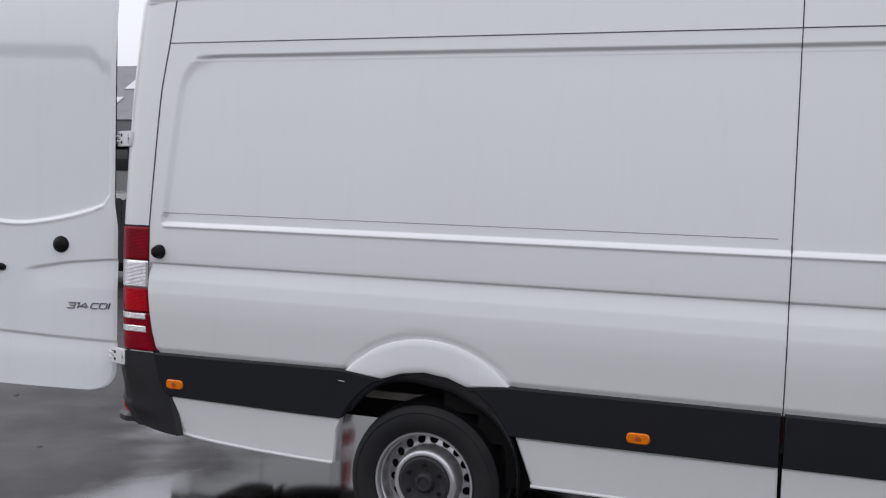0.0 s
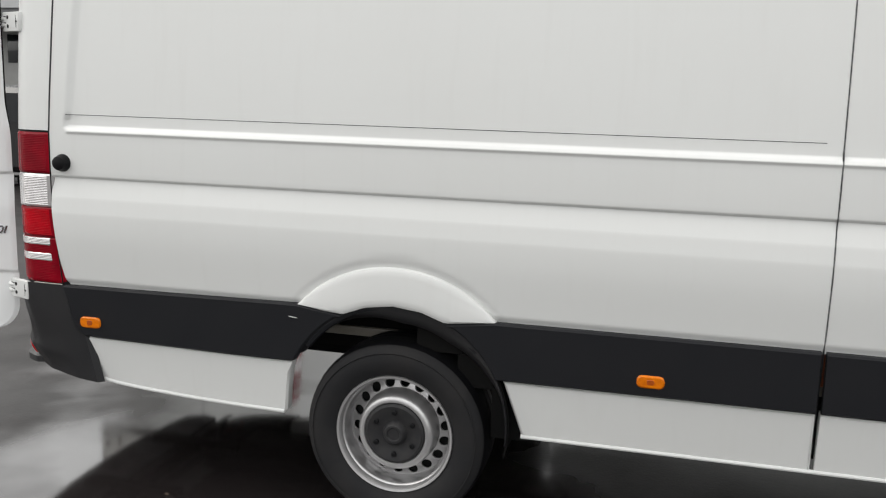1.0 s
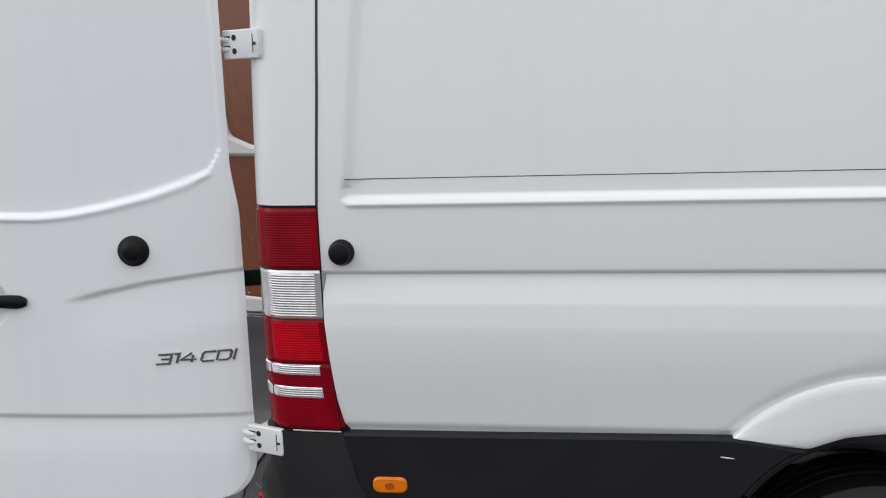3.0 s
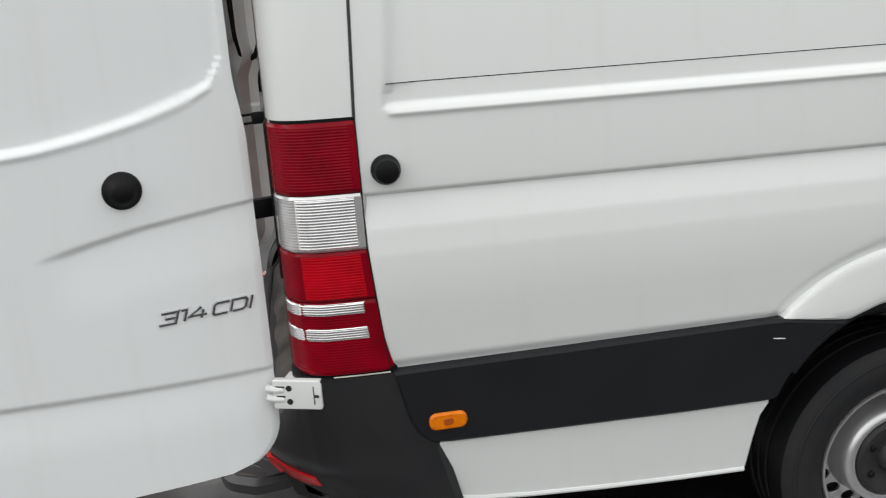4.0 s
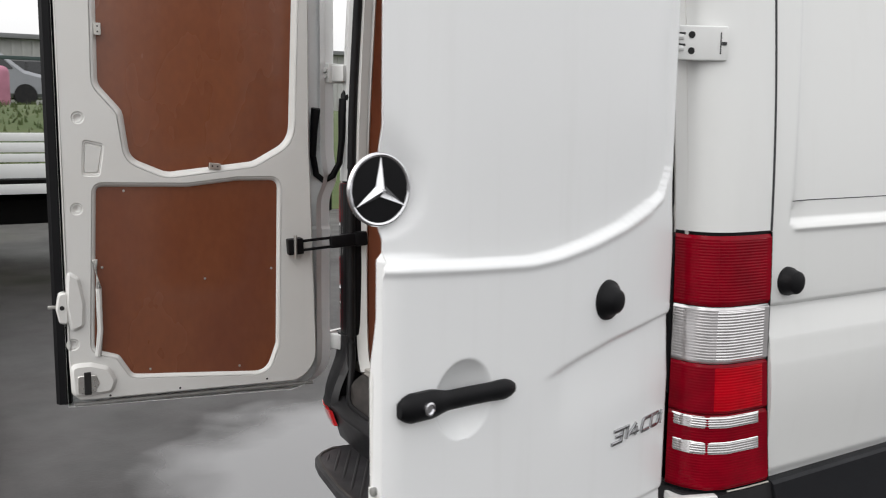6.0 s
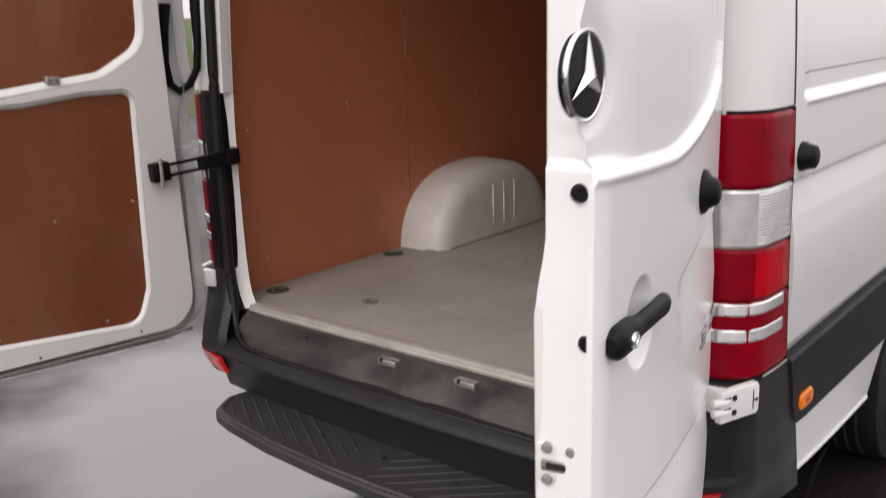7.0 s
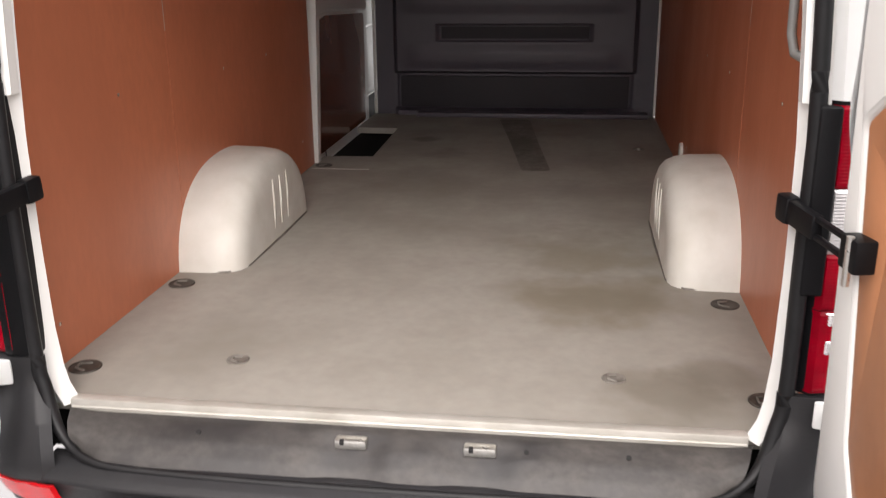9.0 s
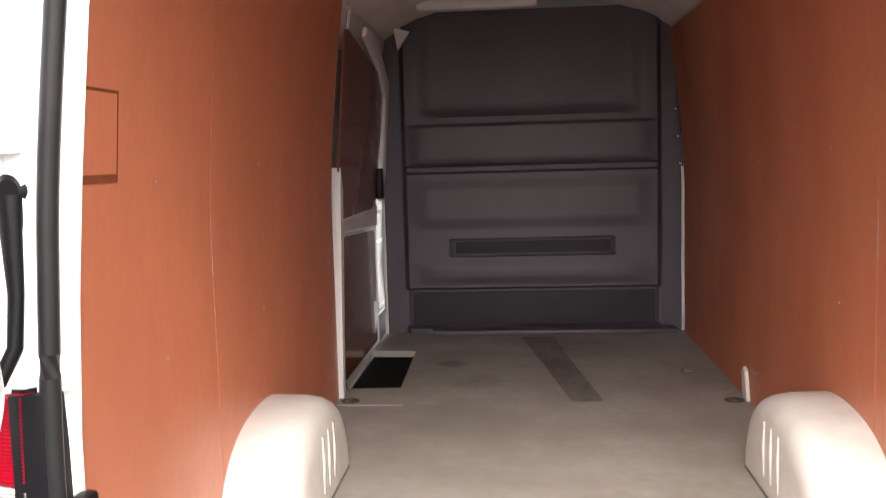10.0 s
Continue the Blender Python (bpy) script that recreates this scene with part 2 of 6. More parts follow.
def wet_ground():
    m = bpy.data.materials.new("wet_tarmac")
    m.use_nodes = True
    nt = m.node_tree
    b = nt.nodes["Principled BSDF"]
    tc = nt.nodes.new("ShaderNodeTexCoord")

    def tex(scale, detail, rgh=0.55):
        n = nt.nodes.new("ShaderNodeTexNoise")
        n.inputs["Scale"].default_value, n.inputs["Detail"].default_value, n.inputs["Roughness"].default_value = scale, detail, rgh
        nt.links.new(tc.outputs["Object"], n.inputs["Vector"])
        return n.outputs["Fac"]

    def rng(src, lo, hi, a, c):
        r = nt.nodes.new("ShaderNodeMapRange")
        for k, v in (("From Min", lo), ("From Max", hi), ("To Min", a), ("To Max", c)):
            r.inputs[k].default_value = v
        nt.links.new(src, r.inputs["Value"])
        return r.outputs[0]

    pools = tex(0.75, 5, 0.6)
    grit = tex(140, 4, 0.7)
    patches = tex(2.6, 4)
    mx = nt.nodes.new("ShaderNodeMix")
    mx.data_type = "RGBA"
    mx.inputs[6].default_value, mx.inputs[7].default_value = (0.027, 0.0245, 0.024, 1), (0.047, 0.042, 0.042, 1)
    nt.links.new(rng(patches, 0.35, 0.7, 0, 1), mx.inputs["Factor"])
    m2 = nt.nodes.new("ShaderNodeMix")
    m2.data_type = "RGBA"
    m2.inputs[7].default_value = (0.022, 0.021, 0.020, 1)
    nt.links.new(rng(grit, 0.5, 0.72, 0, 0.7), m2.inputs["Factor"])
    nt.links.new(mx.outputs[2], m2.inputs[6])
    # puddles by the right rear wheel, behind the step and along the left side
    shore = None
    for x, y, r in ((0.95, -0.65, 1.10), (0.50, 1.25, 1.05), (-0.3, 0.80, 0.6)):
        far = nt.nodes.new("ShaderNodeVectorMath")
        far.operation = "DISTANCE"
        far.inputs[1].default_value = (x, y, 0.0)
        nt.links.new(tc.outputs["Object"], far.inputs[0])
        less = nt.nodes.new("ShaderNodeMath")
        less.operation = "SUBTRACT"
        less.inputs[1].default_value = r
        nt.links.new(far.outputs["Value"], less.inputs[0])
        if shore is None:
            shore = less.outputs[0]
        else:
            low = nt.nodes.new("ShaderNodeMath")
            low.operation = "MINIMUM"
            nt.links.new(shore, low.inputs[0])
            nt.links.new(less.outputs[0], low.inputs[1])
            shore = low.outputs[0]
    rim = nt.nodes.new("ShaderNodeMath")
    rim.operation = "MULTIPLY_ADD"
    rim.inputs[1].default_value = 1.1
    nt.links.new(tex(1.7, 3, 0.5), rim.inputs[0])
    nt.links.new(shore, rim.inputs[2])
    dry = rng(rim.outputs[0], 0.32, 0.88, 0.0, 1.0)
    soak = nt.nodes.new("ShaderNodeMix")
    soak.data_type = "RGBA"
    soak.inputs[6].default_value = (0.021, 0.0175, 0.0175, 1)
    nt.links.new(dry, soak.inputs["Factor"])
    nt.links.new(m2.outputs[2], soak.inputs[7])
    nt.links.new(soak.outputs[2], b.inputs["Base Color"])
    rough = nt.nodes.new("ShaderNodeMath")
    rough.operation = "MULTIPLY_ADD"
    rough.inputs[2].default_value = 0.03
    nt.links.new(dry, rough.inputs[0])
    nt.links.new(rng(pools, 0.36, 0.62, 0.28, 0.46), rough.inputs[1])
    nt.links.new(rough.outputs[0], b.inputs["Roughness"])
    b.inputs["IOR"].default_value = 1.5
    b.inputs["Specular IOR Level"].default_value = 0.16
    nt.links.new(rng(dry, 0.0, 1.0, 0.64, 0.02), b.inputs["Coat Weight"])
    b.inputs["Coat IOR"].default_value = 3.9
    nt.links.new(rng(dry, 0.0, 1.0, 0.07, 0.22), b.inputs["Coat Roughness"])
    bp = nt.nodes.new("ShaderNodeBump")
    bp.inputs["Distance"].default_value = 0.003
    lumps = nt.nodes.new("ShaderNodeMath")
    lumps.operation = "MULTIPLY_ADD"
    lumps.inputs[2].default_value = 0.085
    nt.links.new(dry, lumps.inputs[0])
    nt.links.new(rng(pools, 0.40, 0.60, 0.12, 0.42), lumps.inputs[1])
    nt.links.new(lumps.outputs[0], bp.inputs["Strength"])
    nt.links.new(tex(55, 5, 0.65), bp.inputs["Height"])
    nt.links.new(bp.outputs[0], b.inputs["Normal"])
    return m


def load_deck():
    """Worn grey floor: wide dirt, fine grain, brown damp patches by the right rear."""
    m = material("grey_load_floor", (0.325, 0.306, 0.274), 0.55, spec=0.22, spots=0.65, spot_scale=2.2, tone=(0.215, 0.195, 0.165), grain=0.35, grain_scale=24, bump=0.12, bump_scale=350, rough_var=0.12)
    nt = m.node_tree
    b = nt.nodes["Principled BSDF"]
    col = b.inputs["Base Color"].links[0].from_socket
    tc = nt.nodes.new("ShaderNodeTexCoord")
    rag = nt.nodes.new("ShaderNodeTexNoise")
    rag.inputs["Scale"].default_value, rag.inputs["Detail"].default_value = 7.0, 6.0
    nt.links.new(tc.outputs["Object"], rag.inputs["Vector"])
    for x, y, r, amount, tint in ((0.82, -0.46, 0.30, 0.62, (0.165, 0.14, 0.095, 1)), (1.25, -0.42, 0.34, 0.5, (0.175, 0.15, 0.105, 1)), (0.18, -0.62, 0.17, 0.6, (0.15, 0.13, 0.10, 1)),
                                  (0.30, -0.76, 0.14, 0.55, (0.14, 0.122, 0.095, 1)), (2.9, 0.30, 0.16, 0.4, (0.13, 0.11, 0.09, 1)), (3.3, 0.45, 0.10, 0.6, (0.08, 0.07, 0.06, 1))):
        far = nt.nodes.new("ShaderNodeVectorMath")
        far.operation = "DISTANCE"
        far.inputs[1].default_value = (x, y, 0.67)
        nt.links.new(tc.outputs["Object"], far.inputs[0])
        add = nt.nodes.new("ShaderNodeMath")
        add.operation = "MULTIPLY_ADD"
        add.inputs[1].default_value = r * 1.6
        nt.links.new(rag.outputs["Fac"], add.inputs[0])
        nt.links.new(far.outputs["Value"], add.inputs[2])
        soft = nt.nodes.new("ShaderNodeMapRange")
        soft.interpolation_type = "SMOOTHSTEP"
        for k, v in (("From Min", r * 1.9), ("From Max", r * 1.05), ("To Min", 0.0), ("To Max", amount)):
            soft.inputs[k].default_value = v
        nt.links.new(add.outputs[0], soft.inputs["Value"])
        mx = nt.nodes.new("ShaderNodeMix")
        mx.data_type = "RGBA"
        nt.links.new(soft.outputs[0], mx.inputs["Factor"])
        nt.links.new(col, mx.inputs[6])
        mx.inputs[7].default_value = tint
        col = mx.outputs[2]
    nt.links.new(col, b.inputs["Base Color"])
    return m


M["deck"] = load_deck()
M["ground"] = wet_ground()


# ---- shape helpers ----
def part(name, bm, mat, parent, label="", smooth=35):
    me = bpy.data.meshes.new(name)
    bmesh.ops.recalc_face_normals(bm, faces=bm.faces[:])
    bm.to_mesh(me)
    bm.free()
    me.materials.append(M[mat])
    if smooth:
        for p in me.polygons:
            p.use_smooth = True
        me.set_sharp_from_angle(angle=radians(smooth))
    ob = new(name, me)
    while parent is not None and parent.parent is not None and parent.parent.parent is not None:
        parent = parent.parent
    ob.parent = parent
    if label:
        tagged(ob, label)
    return ob


def thing(name, x, y, z, label, category, kind="", group=""):
    ob = new(name)
    ob.location = (x, y, z)
    ob.empty_display_size = 0.2
    return tagged(ob, label, category, group, kind)


def under(ob, parent):
    """Hang a mesh that is built in world places under an empty that does not stand at the origin."""
    ob.parent = parent
    ob.matrix_parent_inverse = Matrix.Translation(parent.location).inverted()
    return ob


def box(bm, lo, hi, bevel=0.0, seg=2, m=None):
    ret = bmesh.ops.create_cube(bm, size=1.0)
    vs = ret["verts"]
    for v in vs:
        v.co = Vector([lo[k] + (v.co[k] + 0.5) * (hi[k] - lo[k]) for k in range(3)])
    if bevel:
        es = list({e for v in vs for e in v.link_edges})
        r = bmesh.ops.bevel(bm, geom=es, offset=bevel, segments=seg, affect="EDGES", profile=0.6)
        vs = list({v for f in r["faces"] for v in f.verts} | {v for v in vs if v.is_valid})
        if m is not None:
            vs = [v for v in bm.verts if v.tag is False and v in set(vs)]
    if m is not None:
        for v in set(vs):
            v.co = m @ v.co
    return bm


def boxed(lo, hi, bevel=0.0, seg=2, m=None):
    """A box of its own, bevelled, then moved by m."""
    bm = box(bmesh.new(), lo, hi, bevel, seg)
    if m is not None:
        bm.transform(m)
    return bm


def rounded(pts, r, n=6):
    """A closed outline with its corners rounded; r is one radius or one for each corner."""
    out = []
    k = len(pts)
    for i, p in enumerate(pts):
        rad = r[i] if isinstance(r, (list, tuple)) else r
        p, a, c = Vector(p), Vector(pts[i - 1]), Vector(pts[(i + 1) % k])
        if rad <= 0:
            out.append(tuple(p))
            continue
        u, w = (a - p), (c - p)
        lu, lw = u.length, w.length
        u, w = u / lu, w / lw
        ang = max(0.05, u.angle(w))
        cut = min(rad / math.tan(ang / 2), lu * 0.49, lw * 0.49)
        s, e = p + u * cut, p + w * cut
        for j in range(n + 1):
            t = j / n
            q = s * (1 - t) ** 2 + p * 2 * t * (1 - t) + e * t * t
            out.append((q.x, q.y))
    return out


def plate(outline, place, d0, d1, holes=(), chamfer=0.0):
    """A flat plate: an outline (and holes) in u, v, from depth d0 (back) to d1 (front); place(u, v, d) gives the spot."""
    bm = bmesh.new()

    def inset(loop, amount):
        c = []
        n = len(loop)
        for i in range(n):
            a, p, b2 = Vector(loop[i - 1]), Vector(loop[i]), Vector(loop[(i + 1) % n])
            t = (b2 - a)
            t = t.normalized() if t.length else Vector((1, 0))
            c.append((p.x - t.y * amount, p.y + t.x * amount))
        return c

    def area(loop):
        return sum(loop[i - 1][0] * loop[i][1] - loop[i][0] * loop[i - 1][1] for i in range(len(loop)))

    loops = []
    for k, lp in enumerate([outline, *holes]):
        lp = list(lp)
        if (area(lp) < 0) != (k > 0):
            lp.reverse()
        loops.append(lp)
    front_edges, back_edges = [], []
    for lp in loops:
        top = inset(lp, chamfer) if chamfer else lp
        step = d1 - (chamfer if d1 > d0 else -chamfer)
        rings = [[bm.verts.new(place(u, v, d0)) for u, v in lp]]
        if chamfer:
            rings.append([bm.verts.new(place(u, v, step)) for u, v in lp])
        rings.append([bm.verts.new(place(u, v, d1)) for u, v in top])
        n = len(lp)
        for a, b2 in zip(rings, rings[1:]):
            for i in range(n):
                bm.faces.new((a[i - 1], a[i], b2[i], b2[i - 1]))
        for ring, es in ((rings[-1], front_edges), (rings[0], back_edges)):
            for i in range(n):
                es.append(bm.edges.get((ring[i - 1], ring[i])))
    for es in (front_edges, back_edges):
        bmesh.ops.triangle_fill(bm, use_beauty=True, use_dissolve=False, edges=es)
    return bm


def sheet(nu, nv, fn, keep=None):
    """A surface fn(u, v) over the unit square; keep(u, v) drops cells."""
    bm = bmesh.new()
    us = nu if isinstance(nu, list) else [i / nu for i in range(nu + 1)]
    vs = nv if isinstance(nv, list) else [i / nv for i in range(nv + 1)]
    g = [[bm.verts.new(fn(u, v)) for v in vs] for u in us]
    for i in range(len(us) - 1):
        for j in range(len(vs) - 1):
            if keep and not keep((us[i] + us[i + 1]) / 2, (vs[j] + vs[j + 1]) / 2):
                continue
            bm.faces.new((g[i][j], g[i + 1][j], g[i + 1][j + 1], g[i][j + 1]))
    bmesh.ops.delete(bm, geom=[v for v in bm.verts if not v.link_faces], context="VERTS")
    return bm


def skirted(bm, way):
    """Turn the open rim of a surface inwards by the vector way, so that it has an edge."""
    rim = [e for e in bm.edges if e.is_boundary]
    r = bmesh.ops.extrude_edge_only(bm, edges=rim)
    for v in r["geom"]:
        if isinstance(v, bmesh.types.BMVert):
            v.co += Vector(way)
    return bm


def tube(path, r, n=10, flat=1.0, closed=False, bm=None):
    """A round bar along a path. r: radius, or one for each point."""
    bm = bm or bmesh.new()
    pts = [Vector(p) for p in path]
    k = len(pts)
    rings = []
    for i, p in enumerate(pts):
        a, c = (pts[i - 1], pts[(i + 1) % k]) if closed else (pts[max(i - 1, 0)], pts[min(i + 1, k - 1)])
        t = (c - a).normalized()
        side = t.cross(Vector((0, 0, 1)))
        side = side.normalized() if side.length > 0.05 else Vector((0, 1, 0))
        up = side.cross(t).normalized()
        rad = r[i] if isinstance(r, (list, tuple)) else r
        rings.append([bm.verts.new(p + (side * math.cos(q) + up * math.sin(q) * flat) * rad) for q in (2 * math.pi * j / n for j in range(n))])
    pairs = list(zip(rings, rings[1:])) + ([(rings[-1], rings[0])] if closed else [])
    for a, b2 in pairs:
        for j in range(n):
            bm.faces.new((a[j - 1], a[j], b2[j], b2[j - 1]))
    if not closed:
        bm.faces.new(rings[0][::-1])
        bm.faces.new(rings[-1])
    return bm


def turned(profile, m, n=32, bm=None):
    """A body turned round its own z axis from a profile of (radius, height), moved by m."""
    bm = bm or bmesh.new()
    rings = []
    for r, h in profile:
        if r < 1e-6:
            rings.append([bm.verts.new(m @ Vector((0, 0, h)))])
        else:
            rings.append([bm.verts.new(m @ Vector((r * math.cos(q), r * math.sin(q), h))) for q in (2 * math.pi * j / n for j in range(n))])
    for a, b2 in zip(rings, rings[1:]):
        for j in range(n):
            if len(a) == 1 and len(b2) == 1:
                continue
            if len(a) == 1:
                bm.faces.new((a[0], b2[j], b2[j - 1]))
            elif len(b2) == 1:
                bm.faces.new((a[j - 1], a[j], b2[0]))
            else:
                bm.faces.new((a[j - 1], a[j], b2[j], b2[j - 1]))
    return bm


def smooth01(a, b, x):
    t = min(1.0, max(0.0, (x - a) / (b - a)))
    return t * t * (3 - 2 * t)


def along(table, x):
    """Straight lines through the rows (x, y) of a table."""
    if x <= table[0][0]:
        return table[0][1]
    for (x0, y0), (x1, y1) in zip(table, table[1:]):
        if x <= x1:
            return y0 + (y1 - y0) * (x - x0) / (x1 - x0)
    return table[-1][1]


def spread(lo, hi, step, marks=()):
    """Sorted stations from lo to hi at a step, finer near the marks (place, half width, step)."""
    out = set()
    k = int(round((hi - lo) / step))
    out.update(lo + (hi - lo) * i / k for i in range(k + 1))
    for at, half, fine in marks:
        j = int(round(2 * half / fine))
        out.update(min(hi, max(lo, at - half + fine * i)) for i in range(j + 1))
    vals = sorted(out)
    keep = [vals[0]]
    for v in vals[1:]:
        if v - keep[-1] > 0.0012:
            keep.append(v)
    keep[-1] = hi
    return keep


# ---- ground ----
gb = bmesh.new()
N = 60
gv = {}
stations = sorted({round(s * (abs(s) ** 1.9), 4) * 0.06 for s in range(-N // 2, N // 2 + 1)})
scale_out = 900 / stations[-1]
stations = [s * (scale_out if abs(s) > 30 else 1) for s in stations]
stations = sorted(set(stations + [-900.0, 900.0]))
for i, x in enumerate(stations):
    for j, y in enumerate(stations):
        gv[i, j] = gb.verts.new((x, y, 0.0))
for i in range(len(stations) - 1):
    for j in range(len(stations) - 1):
        gb.faces.new((gv[i, j], gv[i + 1, j], gv[i + 1, j + 1], gv[i, j + 1]))
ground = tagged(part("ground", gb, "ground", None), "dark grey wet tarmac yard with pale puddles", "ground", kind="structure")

# ---- the van ----
van = thing("panel_van", 0, 0, 0, "white high-roof panel van with both rear doors open on wet tarmac", "van")
HALF = 0.985
ARCH = (1.53, 0.415)
ARCH_R = 0.42
LAMP_FRONT = [(0.40, 0.30), (0.60, 0.25), (0.66, 0.20), (0.80, 0.166), (0.92, 0.152), (1.0, 0.144), (1.11, 0.134), (1.40, 0.130), (1.67, 0.141), (2.04, 0.151), (2.27, 0.175), (2.50, 0.19)]
RIDGE, CREASE = 1.418, 1.232
TOP = 2.47


def tumble(z):
    """How far the side leans in above the waist and tucks in below it."""
    d = 0.0
    if z > 1.25:
        d -= 0.085 * (z - 1.25) ** 1.6
    if z < 1.05:
        d -= 0.012 * ((1.05 - z) / 0.25) ** 2
    return d


def recess(x, z, x0, x1):
    """Depth of the pressed upper panel between x0 and x1."""
    left = x0 + 0.055 * max(0.0, z - 1.45) / 0.7
    right = x1
    bottom, top = RIDGE, 2.203
    dx, dz = min(x - left, right - x), min((z - bottom), (top - z))
    r = 0.15
    if z > top - r and dx < r and x < (x0 + x1) / 2:
        d = r - math.hypot(r - dx, r - (top - z)) if dx < r and top - z < r else min(dx, dz)
    else:
        d = min(dx, dz)
    soft = 0.010 if (z - bottom) < 0.03 or (top - z) < 0.02 else 0.03
    return 0.013 * smooth01(-0.006, soft, d)


def side_offset(x, z, x0, x1):
    d = tumble(z)
    d += along([(1.075, 0.012), (1.09, 0.0115), (1.15, 0.005), (1.219, -0.0105), (1.225, -0.011), (1.233, -0.0005), (1.25, 0.0)], z) if z > 1.075 else 0.012 - 0.010 * smooth01(1.04, 0.82, z)
    d -= 0.010 * smooth01(0.832, 0.80, z)
    d -= recess(x, z, x0, x1)
    d += 0.0058 * math.exp(-((z - 1.404) / 0.0065) ** 2) * smooth01(x0, x0 + 0.02, x) * smooth01(x1, x1 - 0.02, x)
    ra = math.hypot(x - 1.53, z - 0.49)
    if x < 2.2:
        d -= 0.007 * smooth01(0.520, 0.492, ra)
    return d


def side_panel(name, sgn, xa, xb, x0, x1, cut):
    zs = spread(0.795, TOP, 0.03, [(0.815, 0.02, 0.005), (0.90, 0.10, 0.012), (CREASE, 0.025, 0.0035), (1.15, 0.07, 0.01), (RIDGE - 0.005, 0.035, 0.003), (2.203, 0.03, 0.004)])
    marks = [(x0 + 0.03, 0.06, 0.006)] + ([(1.53, 0.55, 0.012)] if cut else []) + [(x1 - 0.02, 0.04, 0.006)]
    xs = spread(0.0, xb - 0.13, 0.05, [(a - 0.13, h, s) for a, h, s in marks]) if xa is None else spread(xa, xb, 0.06, marks)
    bm = bmesh.new()
    g = []
    for xx in xs:
        row = []
        for z in zs:
            if xa is None:
                left = along(LAMP_FRONT, z) + 0.004
                x = left + xx / (xb - 0.13) * (xb - left)
            else:
                x = xx
            zz = z
            if cut:
                dx, dz = x - ARCH[0], z - ARCH[1]
                q = math.hypot(dx, dz)
                if q < ARCH_R:
                    x, zz = ARCH[0] + dx * ARCH_R / q, ARCH[1] + dz * ARCH_R / q
            row.append((bm.verts.new((x, sgn * (HALF + side_offset(x, zz, x0, x1)), zz)), cut and math.hypot(xx + (0.13 if xa is None else 0) - ARCH[0], z - ARCH[1]) < ARCH_R))
        g.append(row)
    for i in range(len(xs) - 1):
        for j in range(len(zs) - 1):
            q = (g[i][j], g[i + 1][j], g[i + 1][j + 1], g[i][j + 1])
            if all(f for _, f in q):
                continue
            try:
                bm.faces.new([v for v, _ in q])
            except ValueError:
                pass
    bmesh.ops.delete(bm, geom=[v for v in bm.verts if not v.link_faces], context="VERTS")
    bmesh.ops.dissolve_degenerate(bm, dist=0.0004, edges=bm.edges[:])
    skirted(bm, (0, -sgn * 0.018, 0))
    return part(name, bm, "white", van, smooth=50)


def on_side(x, z, sgn=-1, out=0.0, x0=0.2, x1=3.2):
    return Vector((x, sgn * (HALF + side_offset(x, z, x0, x1) + out), z))


for sgn in (-1, 1):
    side_panel("rear_side_panel", sgn, None, 2.968, 0.200, 3.2, True)
    side_panel("front_side_panel", sgn, 2.972, 4.62, 2.70, 4.58, False)
    # joints between the panels
    part("panel_joint", tube([on_side(2.97, z, sgn, -0.0012) for z in spread(0.39, TOP, 0.03)], 0.0030, 6), "line", van)
    part("pillar_joint", tube([on_side(along(LAMP_FRONT, z) + 0.001, z, sgn, -0.0015) for z in spread(1.402, TOP, 0.06)], 0.0042, 6), "line", van)
    part("panel_edge_line", tube([on_side(0.205 + 2.715 * i / 40, 1.467, sgn, -0.0001) for i in range(41)], 0.0012, 6), "line", van)
    part("gutter_line", tube([on_side(0.18 + 4.42 * i / 60, 2.266, sgn, 0.0003) for i in range(61)], 0.0024, 6), "line", van)

# roof, floor pan, front closure
roof_pts = [(HALF + tumble(TOP), TOP), (0.845, 2.56), (0.79, 2.65), (0.70, 2.715), (0.50, 2.755), (0.25, 2.775), (0, 2.78)]
roof_pts = [(-y, z) for y, z in roof_pts] + [(y, z) for y, z in roof_pts[-2::-1]]
bm = sheet(16, len(roof_pts) - 1, lambda u, v: Vector((0.02 + 4.6 * u, *roof_pts[int(round(v * (len(roof_pts) - 1)))])))
part("roof", skirted(bm, (0, 0, -0.01)), "white", van)
for k in range(9):
    x = 0.5 + k * 0.48
    part("roof_rib", tube([(x, y * 0.1, 2.781 - 0.0135 * (y * 0.25) ** 2) for y in range(-6, 7)], 0.012, 6), "white", van)
nose = [(4.62, 0.36, 2.74, 0.90), (4.95, 0.34, 2.70, 0.90), (5.35, 0.33, 2.30, 0.93), (5.85, 0.33, 1.62, 0.955), (6.20, 0.33, 1.25, 0.94), (6.62, 0.36, 1.05, 0.90), (6.80, 0.45, 0.90, 0.78)]


def nose_at(u, v):
    i = min(len(nose) - 2, int(u * (len(nose) - 1)))
    f = u * (len(nose) - 1) - i
    x, zb, zt, h = [a + (b - a) * f for a, b in zip(nose[i], nose[i + 1])]
    q = v * math.pi
    c, s = math.cos(q), math.sin(q)
    return Vector((x, h * math.copysign(abs(c) ** 0.25, c), zb + (zt - zb) * abs(s) ** 0.28))


bm = sheet(36, 40, nose_at)
rim = [v for v in bm.verts if v.co.x > 6.79]
bm.faces.new(sorted(rim, key=lambda v: math.atan2(v.co.z - 0.46, v.co.y)))
part("cab_shell", bm, "white", van, "plain white cab body")

